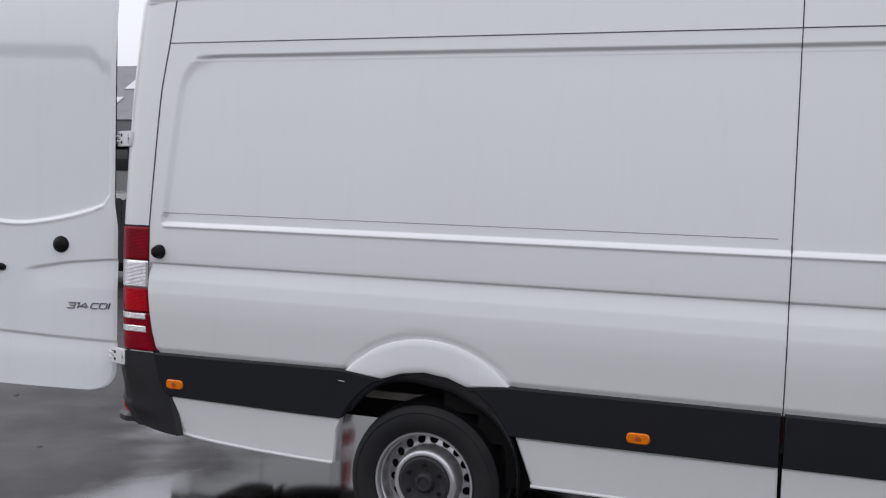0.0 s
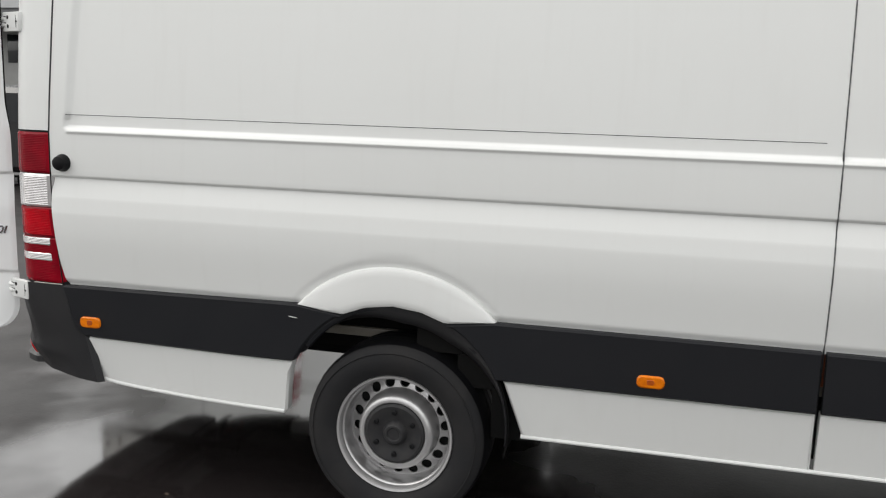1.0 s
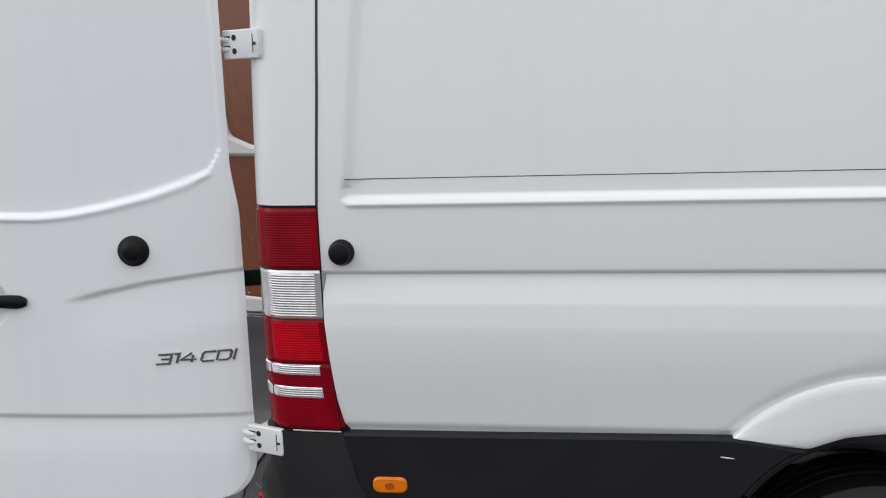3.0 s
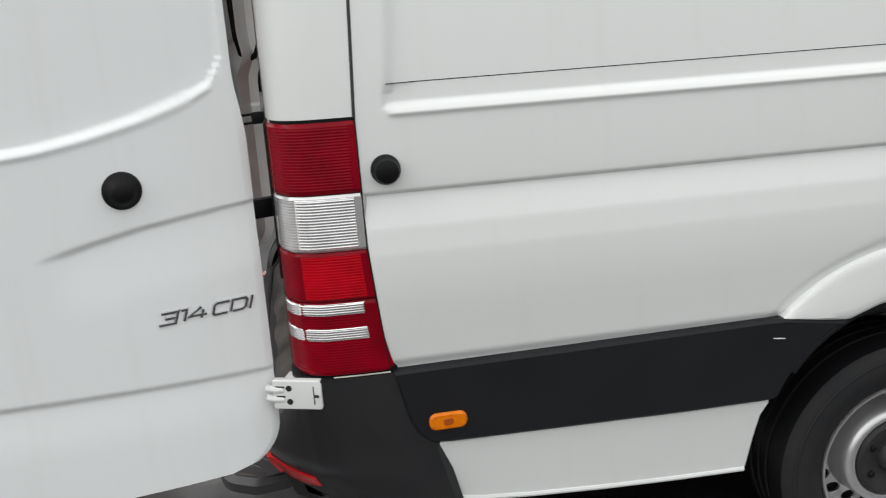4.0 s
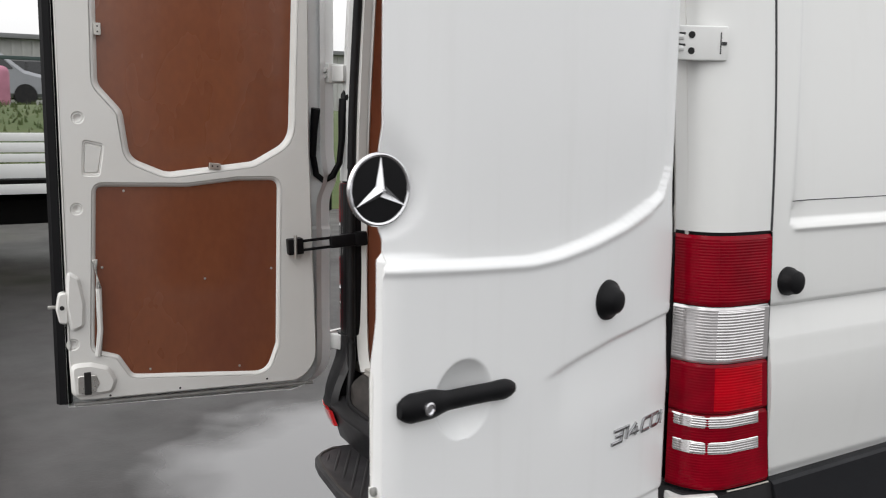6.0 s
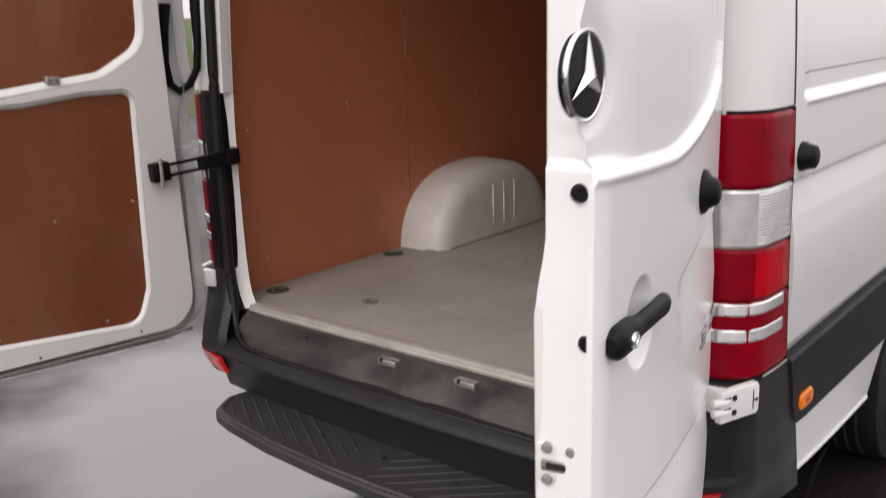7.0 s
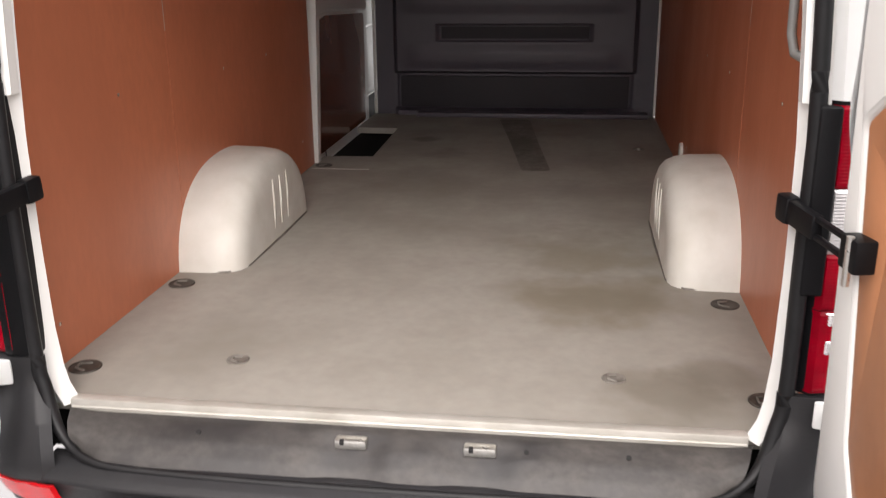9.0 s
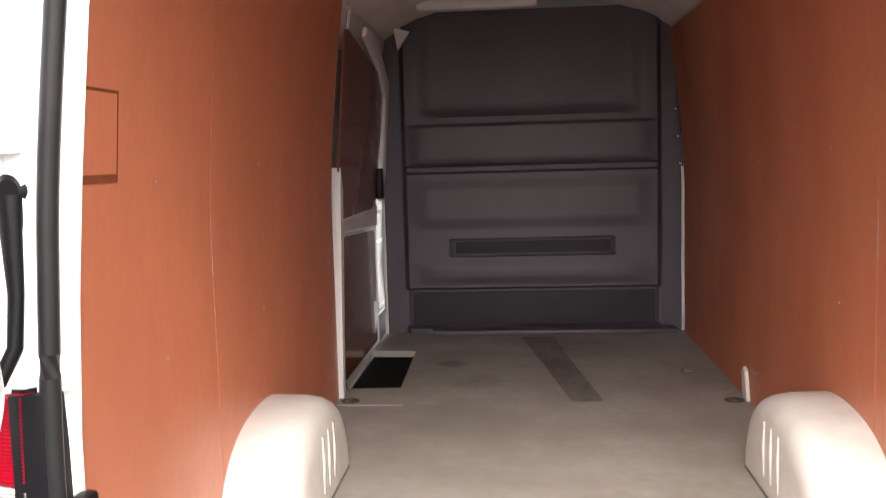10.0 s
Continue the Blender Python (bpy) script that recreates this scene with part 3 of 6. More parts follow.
part("underbody", boxed((0.05, -0.62, 0.555), (4.6, 0.62, 0.628), 0.01), "under", van, "dark dirty underbody")
for y in (-0.42, 0.42):
    part("chassis_rail", boxed((0.0, y - 0.035, 0.47), (4.6, y + 0.035, 0.556), 0.006), "under", van)
for sgn in (-1, 1):
    part("sill_underside", boxed((1.99, sgn * 0.80 - 0.13, 0.42), (4.6, sgn * 0.80 + 0.13, 0.62), 0.02), "under", van)
    part("rear_floor_underside", boxed((0.06, sgn * 0.80 - 0.13, 0.50), (1.02, sgn * 0.80 + 0.13, 0.62), 0.02), "under", van)
part("rear_axle", tube([(1.522, -0.75, 0.335), (1.522, -0.2, 0.335), (1.522, 0.2, 0.335), (1.522, 0.75, 0.335)], [0.05, 0.05, 0.06, 0.05], 12), "under", van)
part("differential", turned([(0, -0.13), (0.08, -0.12), (0.13, -0.05), (0.13, 0.05), (0.08, 0.12), (0, 0.13)], pose(1.522, 0, 0.335, 0, 90, 0), 18), "under", van)

# rub strips and skirts along both sides
INNER = [(0.0, 1.160, 0.8105), (0.12, 1.255, 0.797), (0.22, 1.338, 0.7895), (0.36, 1.425, 0.8215), (0.5, 1.53, 0.835), (0.64, 1.635, 0.8215), (0.78, 1.722, 0.7895), (0.88, 1.805, 0.797), (1.0, 1.900, 0.8055)]


def flare(u, v, sgn):
    a = radians(139.0 - 98.6 * u)
    ox, oz = 1.53 + 0.488 * math.cos(a), 0.49 + 0.488 * math.sin(a)
    ix, iz = along([(t, x) for t, x, _ in INNER], u), along([(t, z) for t, _, z in INNER], u)
    out = along([(0.0, -0.006), (0.05, 0.010), (0.12, 0.014), (0.6, 0.021), (0.93, 0.021), (1.0, 0.014)], v) * (0.35 + 0.65 * math.sin(math.pi * u) ** 0.5)
    x, z = ox + (ix - ox) * v, oz + (iz - oz) * v
    return Vector((x, sgn * (HALF + tumble(max(z, 0.9)) + 0.002 + out), z))


for sgn in (-1, 1):
    part("arch_flare", skirted(sheet(48, [0, 0.02, 0.05, 0.08, 0.12, 0.25, 0.4, 0.6, 0.8, 0.93, 0.97, 1.0], lambda u, v, sgn=sgn: flare(u, v, sgn)), (0, -sgn * 0.03, 0)), "white", van, "flared white wheel arch")
for sgn in (-1, 1):
    def outer(u, v, d, sgn=sgn):
        return Vector((u, sgn * (HALF - 0.018 + d), v))
    arc = [(ARCH[0] - ARCH_R * math.cos(a), ARCH[1] + ARCH_R * math.sin(a)) for a in [radians(q) for q in range(26, 63, 4)]]
    strip = [(0.174, 0.803), (0.6, 0.806), (1.10, 0.812), (1.165, 0.811)] + arc[::-1] + [(1.138, 0.592), (0.9, 0.592), (0.30, 0.603), (0.255, 0.607), (0.222, 0.632), (0.202, 0.675), (0.186, 0.74)]
    part("rub_strip", plate(strip, outer, 0.0, 0.030, chamfer=0.007), "plastic", van, "black plastic rub strip")
    arc2 = [(2 * ARCH[0] - x, z) for x, z in arc]
    strip = arc2 + [(1.895, 0.806), (2.2, 0.806), (2.962, 0.806), (2.962, 0.600), (1.937, 0.600)]
    part("rub_strip", plate(strip, outer, 0.0, 0.030, chamfer=0.007), "plastic", van, "black plastic rub strip")
    part("rub_strip", plate([(2.978, 0.805), (4.62, 0.800), (4.62, 0.598), (2.978, 0.600)], outer, 0.0, 0.030, chamfer=0.007), "plastic", van, "black plastic rub strip")
    def lean(u, v, d, sgn=sgn):
        return Vector((u, sgn * (HALF - 0.018 + d - 0.16 * max(0.0, 0.60 - v)), v))
    part("rear_skirt", plate([(0.262, 0.603), (1.136, 0.588), (1.122, 0.54), (1.110, 0.47), (1.100, 0.382), (1.092, 0.374), (0.90, 0.379), (0.70, 0.387), (0.50, 0.400), (0.38, 0.412), (0.302, 0.425), (0.292, 0.435)], lean, -0.03, 0.016, chamfer=0.008), "white", van)
    part("skirt_lip", tube([(x, sgn * (HALF - 0.004 - 0.16 * (0.60 - z)), z) for x, z in ((0.30, 0.428), (0.38, 0.414), (0.50, 0.402), (0.70, 0.389), (0.90, 0.381), (1.09, 0.377))], 0.008, 8), "white", van)
    part("side_skirt", plate(rounded([(1.934, 0.597), (2.962, 0.597), (2.966, 0.384), (2.004, 0.386)], [0.004, 0.004, 0.004, 0.015]), lean, -0.03, 0.016, chamfer=0.008), "white", van)
    part("side_skirt", plate([(2.978, 0.597), (4.62, 0.595), (4.62, 0.384), (2.978, 0.384)], lean, -0.03, 0.016, chamfer=0.008), "white", van)
    part("skirt_lip", tube([(2.0, sgn * (HALF - 0.038), 0.389), (2.96, sgn * (HALF - 0.038), 0.387), (4.6, sgn * (HALF - 0.038), 0.387)], 0.008, 8), "white", van)
    # wheel house liner and arch lip
    liner = sheet(28, 6, lambda u, v, sgn=sgn: Vector((ARCH[0] - (ARCH_R + 0.006) * math.cos(radians(38 + 150 * u)), sgn * (0.975 - (0.24 if u < 0.45 else 0.07) * v), ARCH[1] + (ARCH_R + 0.006) * math.sin(radians(38 + 150 * u)))))
    part("wheel_arch_liner", skirted(liner, (0, 0, 0.006)), "under", van)
    part("arch_lip", tube([(ARCH[0] - (ARCH_R - 0.006) * math.cos(radians(a)), sgn * 0.972, ARCH[1] + (ARCH_R - 0.006) * math.sin(radians(a))) for a in range(36, 139, 6)], 0.016, 8), "plastic", van)
    part("arch_plate", boxed((1.60, min(sgn * 0.9165, sgn * 0.9195), 0.66), (2.02, max(sgn * 0.9165, sgn * 0.9195), 0.98), 0.001, 1), "under", van)
    part("arch_plate", boxed((1.885, min(sgn * 0.9165, sgn * 0.9195), 0.36), (2.02, max(sgn * 0.9165, sgn * 0.9195), 0.658), 0.001, 1), "under", van)
    part("arch_plate", boxed((1.755, min(sgn * 0.9165, sgn * 0.9195), 0.54), (1.8865, max(sgn * 0.9165, sgn * 0.9195), 0.6595), 0.001, 1), "under", van)
    # broad black trim round the arch, narrow behind the wheel, and the liner in front of the wheel
    def trim(u, v, sgn=sgn):
        a = radians(150 - 158 * u)
        wide = along([(0.0, 0.012), (0.18, 0.030), (0.40, 0.074), (0.60, 0.070), (0.74, 0.040), (0.86, 0.016), (1.0, 0.008)], u)
        r = ARCH_R + 0.004 - wide * v
        return Vector((ARCH[0] + r * math.cos(a), sgn * (HALF + 0.006 - 0.010 * v - 0.030 * v * v), ARCH[1] + r * math.sin(a)))
    part("arch_trim", skirted(sheet(44, 8, trim), (0, -sgn * 0.02, 0)), "bumper", van, "black plastic wheel arch trim")
    front = sheet(14, 6, lambda u, v, sgn=sgn: Vector((ARCH[0] + (ARCH_R + 0.004) * math.cos(radians(35 - 50 * u)), sgn * (0.97 - 0.36 * v), ARCH[1] + (ARCH_R + 0.004) * math.sin(radians(35 - 50 * u)))))
    part("front_arch_liner", skirted(front, (0.006, 0, 0)), "under", van)
    # side markers
    for x, z in ((0.293, 0.664), (2.438, 0.654)):
        lens = rounded([(x - 0.046, z - 0.022), (x + 0.046, z - 0.022), (x + 0.046, z + 0.022), (x - 0.046, z + 0.022)], 0.021)
        mk = part("side_marker", plate(lens, outer, 0.026, 0.038, chamfer=0.005), "orange", van, "orange side marker lamp")
        part("marker_bulb", plate(rounded([(x - 0.012, z - 0.009), (x + 0.012, z - 0.009), (x + 0.012, z + 0.009), (x - 0.012, z + 0.009)], 0.007), outer, 0.036, 0.0395, chamfer=0.001), "amber", mk)
    # rubber stop for the open door
    part("door_stop", turned([(0.0, 0.036), (0.019, 0.036), (0.026, 0.032), (0.030, 0.014), (0.033, 0.010), (0.034, 0.0)], pose(0.191, sgn * (HALF - 0.002), 1.283, 90 if sgn < 0 else -90), 24), "rubber", van, "black rubber door stop")

scratch = sheet(8, 2, lambda u, v: Vector((1.130 + 0.034 * u, -0.9985, 0.7645 - 0.004 * u + (0.0010 + 0.0022 * math.sin(math.pi * u)) * (v - 0.5))))
part("strip_scratch", skirted(scratch, (0, 0.002, 0)), "white", van, "pale scratch on the black strip")

# ---- wheels ----
def wheel(x, sgn):
    face = pose(x, sgn * 0.950, 0.345, 90 if sgn < 0 else -90)
    w = new("wheel")
    w.parent = van
    tyre = [(0.215, 0.005), (0.235, 0.022), (0.262, 0.034), (0.30, 0.036), (0.325, 0.026), (0.338, 0.008), (0.345, -0.02), (0.347, -0.10), (0.345, -0.18), (0.335, -0.21), (0.30, -0.235), (0.25, -0.23), (0.215, -0.205)]
    part("tyre", turned(tyre[:6], face, 56), "tyre", w, "worn black tyre")
    part("tread", turned(tyre[5:], face, 56), "rubber", w, "wet black tread")
    part("sidewall_ring", turned([(0.309, 0.034), (0.312, 0.0365), (0.315, 0.0325)], face, 56), "tyre", w)
    for h in (-0.055, -0.095, -0.135):
        part("tread_groove", turned([(0.3478, h - 0.005), (0.3482, h), (0.3478, h + 0.005)], face, 56), "ink", w)
    part("rim", turned([(0.214, -0.20), (0.219, 0.006), (0.224, 0.014), (0.222, 0.020), (0.214, 0.018), (0.209, 0.008), (0.2075, -0.006), (0.203, -0.010), (0.201, -0.014), (0.2005, -0.050), (0.2025, -0.056), (0.202, -0.084), (0.195, -0.091)], face, 56), "silver", w, "silver painted steel rim")
    holes = []
    for k in range(18):
        a = 2 * math.pi * (k + 0.3) / 18
        holes.append([(0.1735 * math.cos(a) + 0.0190 * math.cos(b), 0.1735 * math.sin(a) + 0.0190 * math.sin(b)) for b in (2 * math.pi * j / 14 for j in range(14))])

    # pierced ring, deep in the rim, and the rounded dome that rises from it to the hub
    def disc(u, v, d):
        r = math.hypot(u, v)
        return face @ Vector((u, v, d - 0.088 + 0.012 * smooth01(0.198, 0.150, r)))
    ring = [(0.198 * math.cos(a), 0.198 * math.sin(a)) for a in (2 * math.pi * j / 56 for j in range(56))]
    inner = [(0.148 * math.cos(a), 0.148 * math.sin(a)) for a in (2 * math.pi * j / 56 for j in range(56))]
    part("wheel_disc", plate(ring, disc, -0.008, 0.0, holes=[inner, *holes], chamfer=0.001), "silver", w, "silver wheel disc with round holes")
    part("disc_dome", turned([(0.112, -0.010), (0.114, 0.001), (0.119, 0.0065), (0.128, 0.0075), (0.137, 0.003), (0.143, -0.008), (0.1465, -0.028), (0.149, -0.060), (0.152, -0.0765)], face, 56), "silver", w)
    part("wheel_back", turned([(0, -0.118), (0.205, -0.118)], face, 40), "ink", w)
    part("hub_cap", turned([(0.116, 0.000), (0.113, 0.008), (0.104, 0.013), (0.082, 0.009), (0.060, -0.001), (0.047, -0.001), (0.040, 0.016), (0.034, 0.022), (0.026, 0.0225), (0.022, 0.017), (0.0, 0.017)], face, 40), "cap", w, "dark grey hub cap")
    for k in range(6):
        a = 2 * math.pi * (k + 0.5) / 6
        part("wheel_bolt", turned([(0.010, -0.012), (0.010, 0.014), (0.007, 0.017), (0, 0.017)], face @ pose(0.080 * math.cos(a), 0.080 * math.sin(a), 0), 8), "rubber", w)
    return w


for x in (1.532, 5.83):
    for sgn in (-1, 1):
        wheel(x, sgn)

# ---- rear corners: pillars, lamps, bumper ----
SEG = [(1.396, 1.238, "red"), (1.236, 1.107, "clear"), (1.105, 0.989, "red_bright"), (0.987, 0.808, "red")]
STRIPES = [(0.984, 0.955), (0.925, 0.893)]
PLAN = [(0.0, 0.130, 0.985), (0.28, 0.075, 0.984), (0.55, 0.020, 0.979), (0.60, 0.008, 0.976), (0.72, -0.026, 0.960), (0.84, -0.048, 0.930), (0.92, -0.054, 0.904), (1.0, -0.057, 0.874)]


def corner(u, z):
    """A plan of the rounded rear corner: u from the side (0) to the rear face (1)."""
    x = along([(a, b) for a, b, _ in PLAN], u)
    y = along([(a, c) for a, _, c in PLAN], u)
    x += (along(LAMP_FRONT, z) - 0.130) * (1 - u)
    return x, y + tumble(z) * (1 if z > 1.25 else 0)


for sgn in (-1, 1):
    lamp = new("tail_lamp")
    lamp.parent = van
    tagged(lamp, "tall red and clear ribbed tail lamp")
    for z1, z0, mat in SEG:
        rows = max(2, int((z1 - z0) / 0.0013))

        def lens(u, v, z0=z0, z1=z1, sgn=sgn):
            z = z0 + (z1 - z0) * v
            x, y = corner(u, z)
            rib = 0.0003 * math.sin(2 * math.pi * z / 0.0066) * smooth01(0.05, 0.10, u)
            edge = -0.004 * (smooth01(0.05, 0.0, v) + smooth01(0.95, 1.0, v))
            nx, ny = (-0.75, 0.66) if u > 0.56 else (0, 1)
            return Vector((x + nx * (rib + edge + 0.003), sgn * (y + ny * (rib + edge + 0.003)), z))
        bm = sheet([0, 0.02, 0.06, 0.1, 0.3, 0.5, 0.54, 0.58, 0.61, 0.66, 0.72, 0.8, 0.88, 0.95, 1.0], rows, lens)
        shell = part({"red": "red_lens", "red_bright": "brake_lens", "clear": "clear_lens"}[mat], skirted(bm, (0.012, -sgn * 0.012, 0)), "clear" if mat == "clear" else "red", lamp, {"clear": "clear ribbed lens"}.get(mat, "red ribbed lens"))

        def window(u, v, z0=z0, z1=z1, sgn=sgn):
            # the ribbed window in the flat side of the lens
            uu, z = 0.075 + 0.605 * u, z0 + 0.006 + (z1 - z0 - 0.012) * v
            x, y = corner(uu, z)
            rib = (0.0009 if z0 > 1.1 and z1 < 1.3 else 0.0007) * (0.5 + 0.5 * math.sin(2 * math.pi * z / 0.0066))
            q = smooth01(0.0, 0.02, min(u, 1 - u)) * smooth01(0.0, 0.03, min(v, 1 - v))
            nx, ny = -0.75 * smooth01(0.52, 0.60, uu), 1 - 0.34 * smooth01(0.52, 0.60, uu)
            h = 0.0022 + q * (0.0016 + rib)
            return Vector((x + nx * h, sgn * (y + ny * h), z))
        if z0 > 0.98:
            bm = sheet([0, 0.01, 0.02, 0.25, 0.5, 0.74, 0.785, 0.83, 0.87, 0.91, 0.98, 0.99, 1.0], [i / rows for i in range(rows + 1)], window)
            part("ribbed_window", skirted(bm, (0, -sgn * 0.003, 0)), {"red": "red", "clear": "clear_rib", "red_bright": "red_bright"}[mat], shell)
    part("lamp_gasket", tube([Vector((corner(0.0, z)[0] + 0.001, sgn * (corner(0.0, z)[1] + 0.001), z)) for z in spread(0.806, 1.40, 0.04)], 0.0026, 6), "rubber", lamp)
    part("lamp_foot_trim", tube([Vector((corner(u, 0.803)[0], sgn * (corner(u, 0.803)[1] + 0.003), 0.8035)) for u in (0.0, 0.15, 0.3, 0.45, 0.56)], 0.0022, 6), "alu", lamp)
    for z1, z0 in STRIPES:
        def pad(u, v, z0=z0, z1=z1, sgn=sgn):
            uu, z = 0.13 + 0.84 * u, z0 + (z1 - z0) * v
            x, y = corner(uu, z)
            q = min(1.0, min(u, 1 - u) / 0.03, min(v, 1 - v) / 0.12)
            h = 0.0015 + 0.0035 * smooth01(0, 1, q) + 0.0004 * math.sin(2 * math.pi * (z - z0) / 0.0058) * smooth01(0.0, 0.05, min(u, 1 - u))
            nx, ny = (-0.75, 0.66) if uu > 0.56 else (0, 1)
            return Vector((x + nx * h, sgn * (y + ny * h), z))
        part("reversing_stripe", skirted(sheet([0, 0.03, 0.15, 0.3, 0.45, 0.5, 0.56, 0.6, 0.66, 0.74, 0.83, 0.92, 0.97, 1.0], [i / 30 for i in range(31)], pad), (0.006, -sgn * 0.006, 0)), "clear_rib", lamp, "clear ribbed lens strip")
    part("lamp_housing", skirted(sheet(14, 24, lambda u, v, sgn=sgn: Vector((corner(u, 0.802 + 0.602 * v)[0] + 0.004, sgn * (corner(u, 0.802 + 0.602 * v)[1] - 0.003), 0.802 + 0.602 * v))), (0.02, -sgn * 0.02, 0)), "rubber", lamp, "black lamp housing")
    inner, back = (0.897, -0.0590) if sgn > 0 else (0.876, -0.030)
    part("lamp_flank", boxed((back, min(sgn * inner, sgn * 0.825), 0.80), (0.02, max(sgn * inner, sgn * 0.825), 1.395), 0.006), "rubber", lamp, "black lamp surround")
    if sgn < 0:
        part("lamp_flank", boxed((-0.064, -0.873, 1.02), (-0.0305, -0.830, 1.395), 0.008, 3), "rubber", lamp, "black lamp surround")
    # white rear pillar above the lamp
    pil = sheet([i / 16 for i in range(17)], 24, lambda u, v, sgn=sgn: Vector((corner(u, 1.404 + 1.07 * v)[0], sgn * corner(u, 1.404 + 1.07 * v)[1], 1.404 + 1.07 * v)))
    part("rear_pillar", skirted(pil, (0.02, -sgn * 0.02, 0)), "white", van)
    part("pillar_face", skirted(sheet(4, 16, lambda u, v, sgn=sgn: Vector((-0.053 + 0.026 * u, sgn * (0.906 + tumble(1.395 + 1.085 * v) - 0.098 * u), 1.395 + 1.085 * v))), (0.03, 0, 0)), "white_in", van)
    # inner white flange of the door opening, leaning in with the side
    JAMB = [(0.66, 0.770), (0.72, 0.799), (0.85, 0.810), (1.05, 0.814), (1.30, 0.812), (1.55, 0.798), (1.75, 0.780), (2.02, 0.750), (2.50, 0.69)]
    bm = sheet(3, 40, lambda u, v, sgn=sgn: Vector((-0.02 + 0.035 * u, sgn * (along(JAMB, 0.66 + 1.84 * v) + 0.024 * (1 - u)), 0.66 + 1.84 * v)))
    part("door_jamb", skirted(bm, (0.025, sgn * 0.04, 0)), "white_in", van, "white painted door jamb")

# header over the rear opening
part("rear_header", boxed((-0.03, -0.80, 2.46), (0.05, 0.80, 2.70), 0.02), "white", van)

# rubber seal round the rear opening
path = [(-0.043, 0.715, 2.46), (-0.043, 0.745, 2.25), (-0.043, 0.779, 2.0), (-0.043, 0.808, 1.75), (-0.043, 0.821, 1.57), (-0.043, 0.832, 1.34), (-0.043, 0.834, 1.1), (-0.044, 0.831, 0.80), (-0.048, 0.818, 0.72), (-0.064, 0.795, 0.645), (-0.092, 0.75, 0.598), (-0.118, 0.69, 0.578), (-0.130, 0.60, 0.570), (-0.140, 0.3, 0.566), (-0.142, 0.0, 0.565)]
loop = path + [(x, -y, z) for x, y, z in path[-2::-1]]
fine = []
for a, b2, c, d in zip([loop[0]] + loop, loop, loop[1:], loop[2:] + [loop[-1]]):
    for k in range(6):
        t = k / 6
        p0, p1, p2, p3 = map(Vector, (a, b2, c, d))
        fine.append(0.5 * ((2 * p1) + (p2 - p0) * t + (2 * p0 - 5 * p1 + 4 * p2 - p3) * t * t + (3 * p1 - p0 - 3 * p2 + p3) * t ** 3))
seal_path = fine + [Vector(loop[-1])]
part("door_seal", tube(seal_path, [0.009 + 0.008 * smooth01(0.575, 0.68, p.z) for p in seal_path], 12), "seal", van, "black rubber door seal")

# sill plate with its two strikers
SILL = [(0.006, 0.648), (-0.03, 0.644), (-0.075, 0.622), (-0.105, 0.597), (-0.125, 0.570), (-0.135, 0.545)]


def sill(u, v):
    k = u * (len(SILL) - 1)
    x = along([(i, p[0]) for i, p in enumerate(SILL)], k)
    z = along([(i, p[1]) for i, p in enumerate(SILL)], k)
    y = -0.79 + 1.58 * v
    e = abs(y) / 0.79
    dip = sum(0.012 * math.exp(-(((y - c) / 0.075) ** 4)) for c in (0.092, -0.198)) * smooth01(0.15, 0.4, u) * smooth01(1.0, 0.75, u)
    return Vector((x + 0.05 * smooth01(0.88, 1.0, e) * u, y * (1 - 0.06 * u), z + 0.045 * smooth01(0.90, 1.0, e) * u - dip))


part("sill_plate", skirted(sheet(24, 90, sill), (0.02, 0, -0.02)), "scuffed", van, "scuffed dark grey plastic sill plate")
for y in (0.092, -0.198):
    st = part("door_striker", boxed((-0.068, y - 0.036, 0.618), (-0.040, y + 0.036, 0.640), 0.005, 2), "zinc", van, "bright metal lock striker")
    part("striker_slot", boxed((-0.0700, y + 0.014, 0.629), (-0.060, y + 0.024, 0.6410), 0.002), "ink", st)
for y, dz in ((0.45, 0), (-0.52, 0), (0.62, -0.004), (-0.30, -0.002)):
    part("sill_screw", turned([(0.006, 0), (0.006, 0.003), (0, 0.003)], pose(-0.055, y, 0.632 + dz, 0, -30, 0), 10), "ink", van)
part("threshold_strip", boxed((-0.010, -0.775, 0.640), (0.022, 0.785, 0.675), 0.005, 2), "alu", van, "pale worn aluminium threshold strip")
part("threshold_ridge", boxed((-0.0135, -0.772, 0.652), (0.0, 0.782, 0.658), 0.002, 1), "alu", van)

# bumper across the rear
BUMP = [(-0.128, 0.574), (-0.150, 0.567), (-0.172, 0.556), (-0.184, 0.546), (-0.186, 0.538), (-0.180, 0.528), (-0.165, 0.49), (-0.152, 0.45), (-0.140, 0.41), (-0.10, 0.39)]


def bumper(u, v):
    k = u * (len(BUMP) - 1)
    x = along([(i, p[0]) for i, p in enumerate(BUMP)], k)
    z = along([(i, p[1]) for i, p in enumerate(BUMP)], k)
    y = -0.80 + 1.60 * v
    x += 0.022 * (abs(y) / 0.80) ** 2 + (0.030 if y < 0 else 0.012) * smooth01(0.60, 0.80, abs(y))
    return Vector((x, y, z))


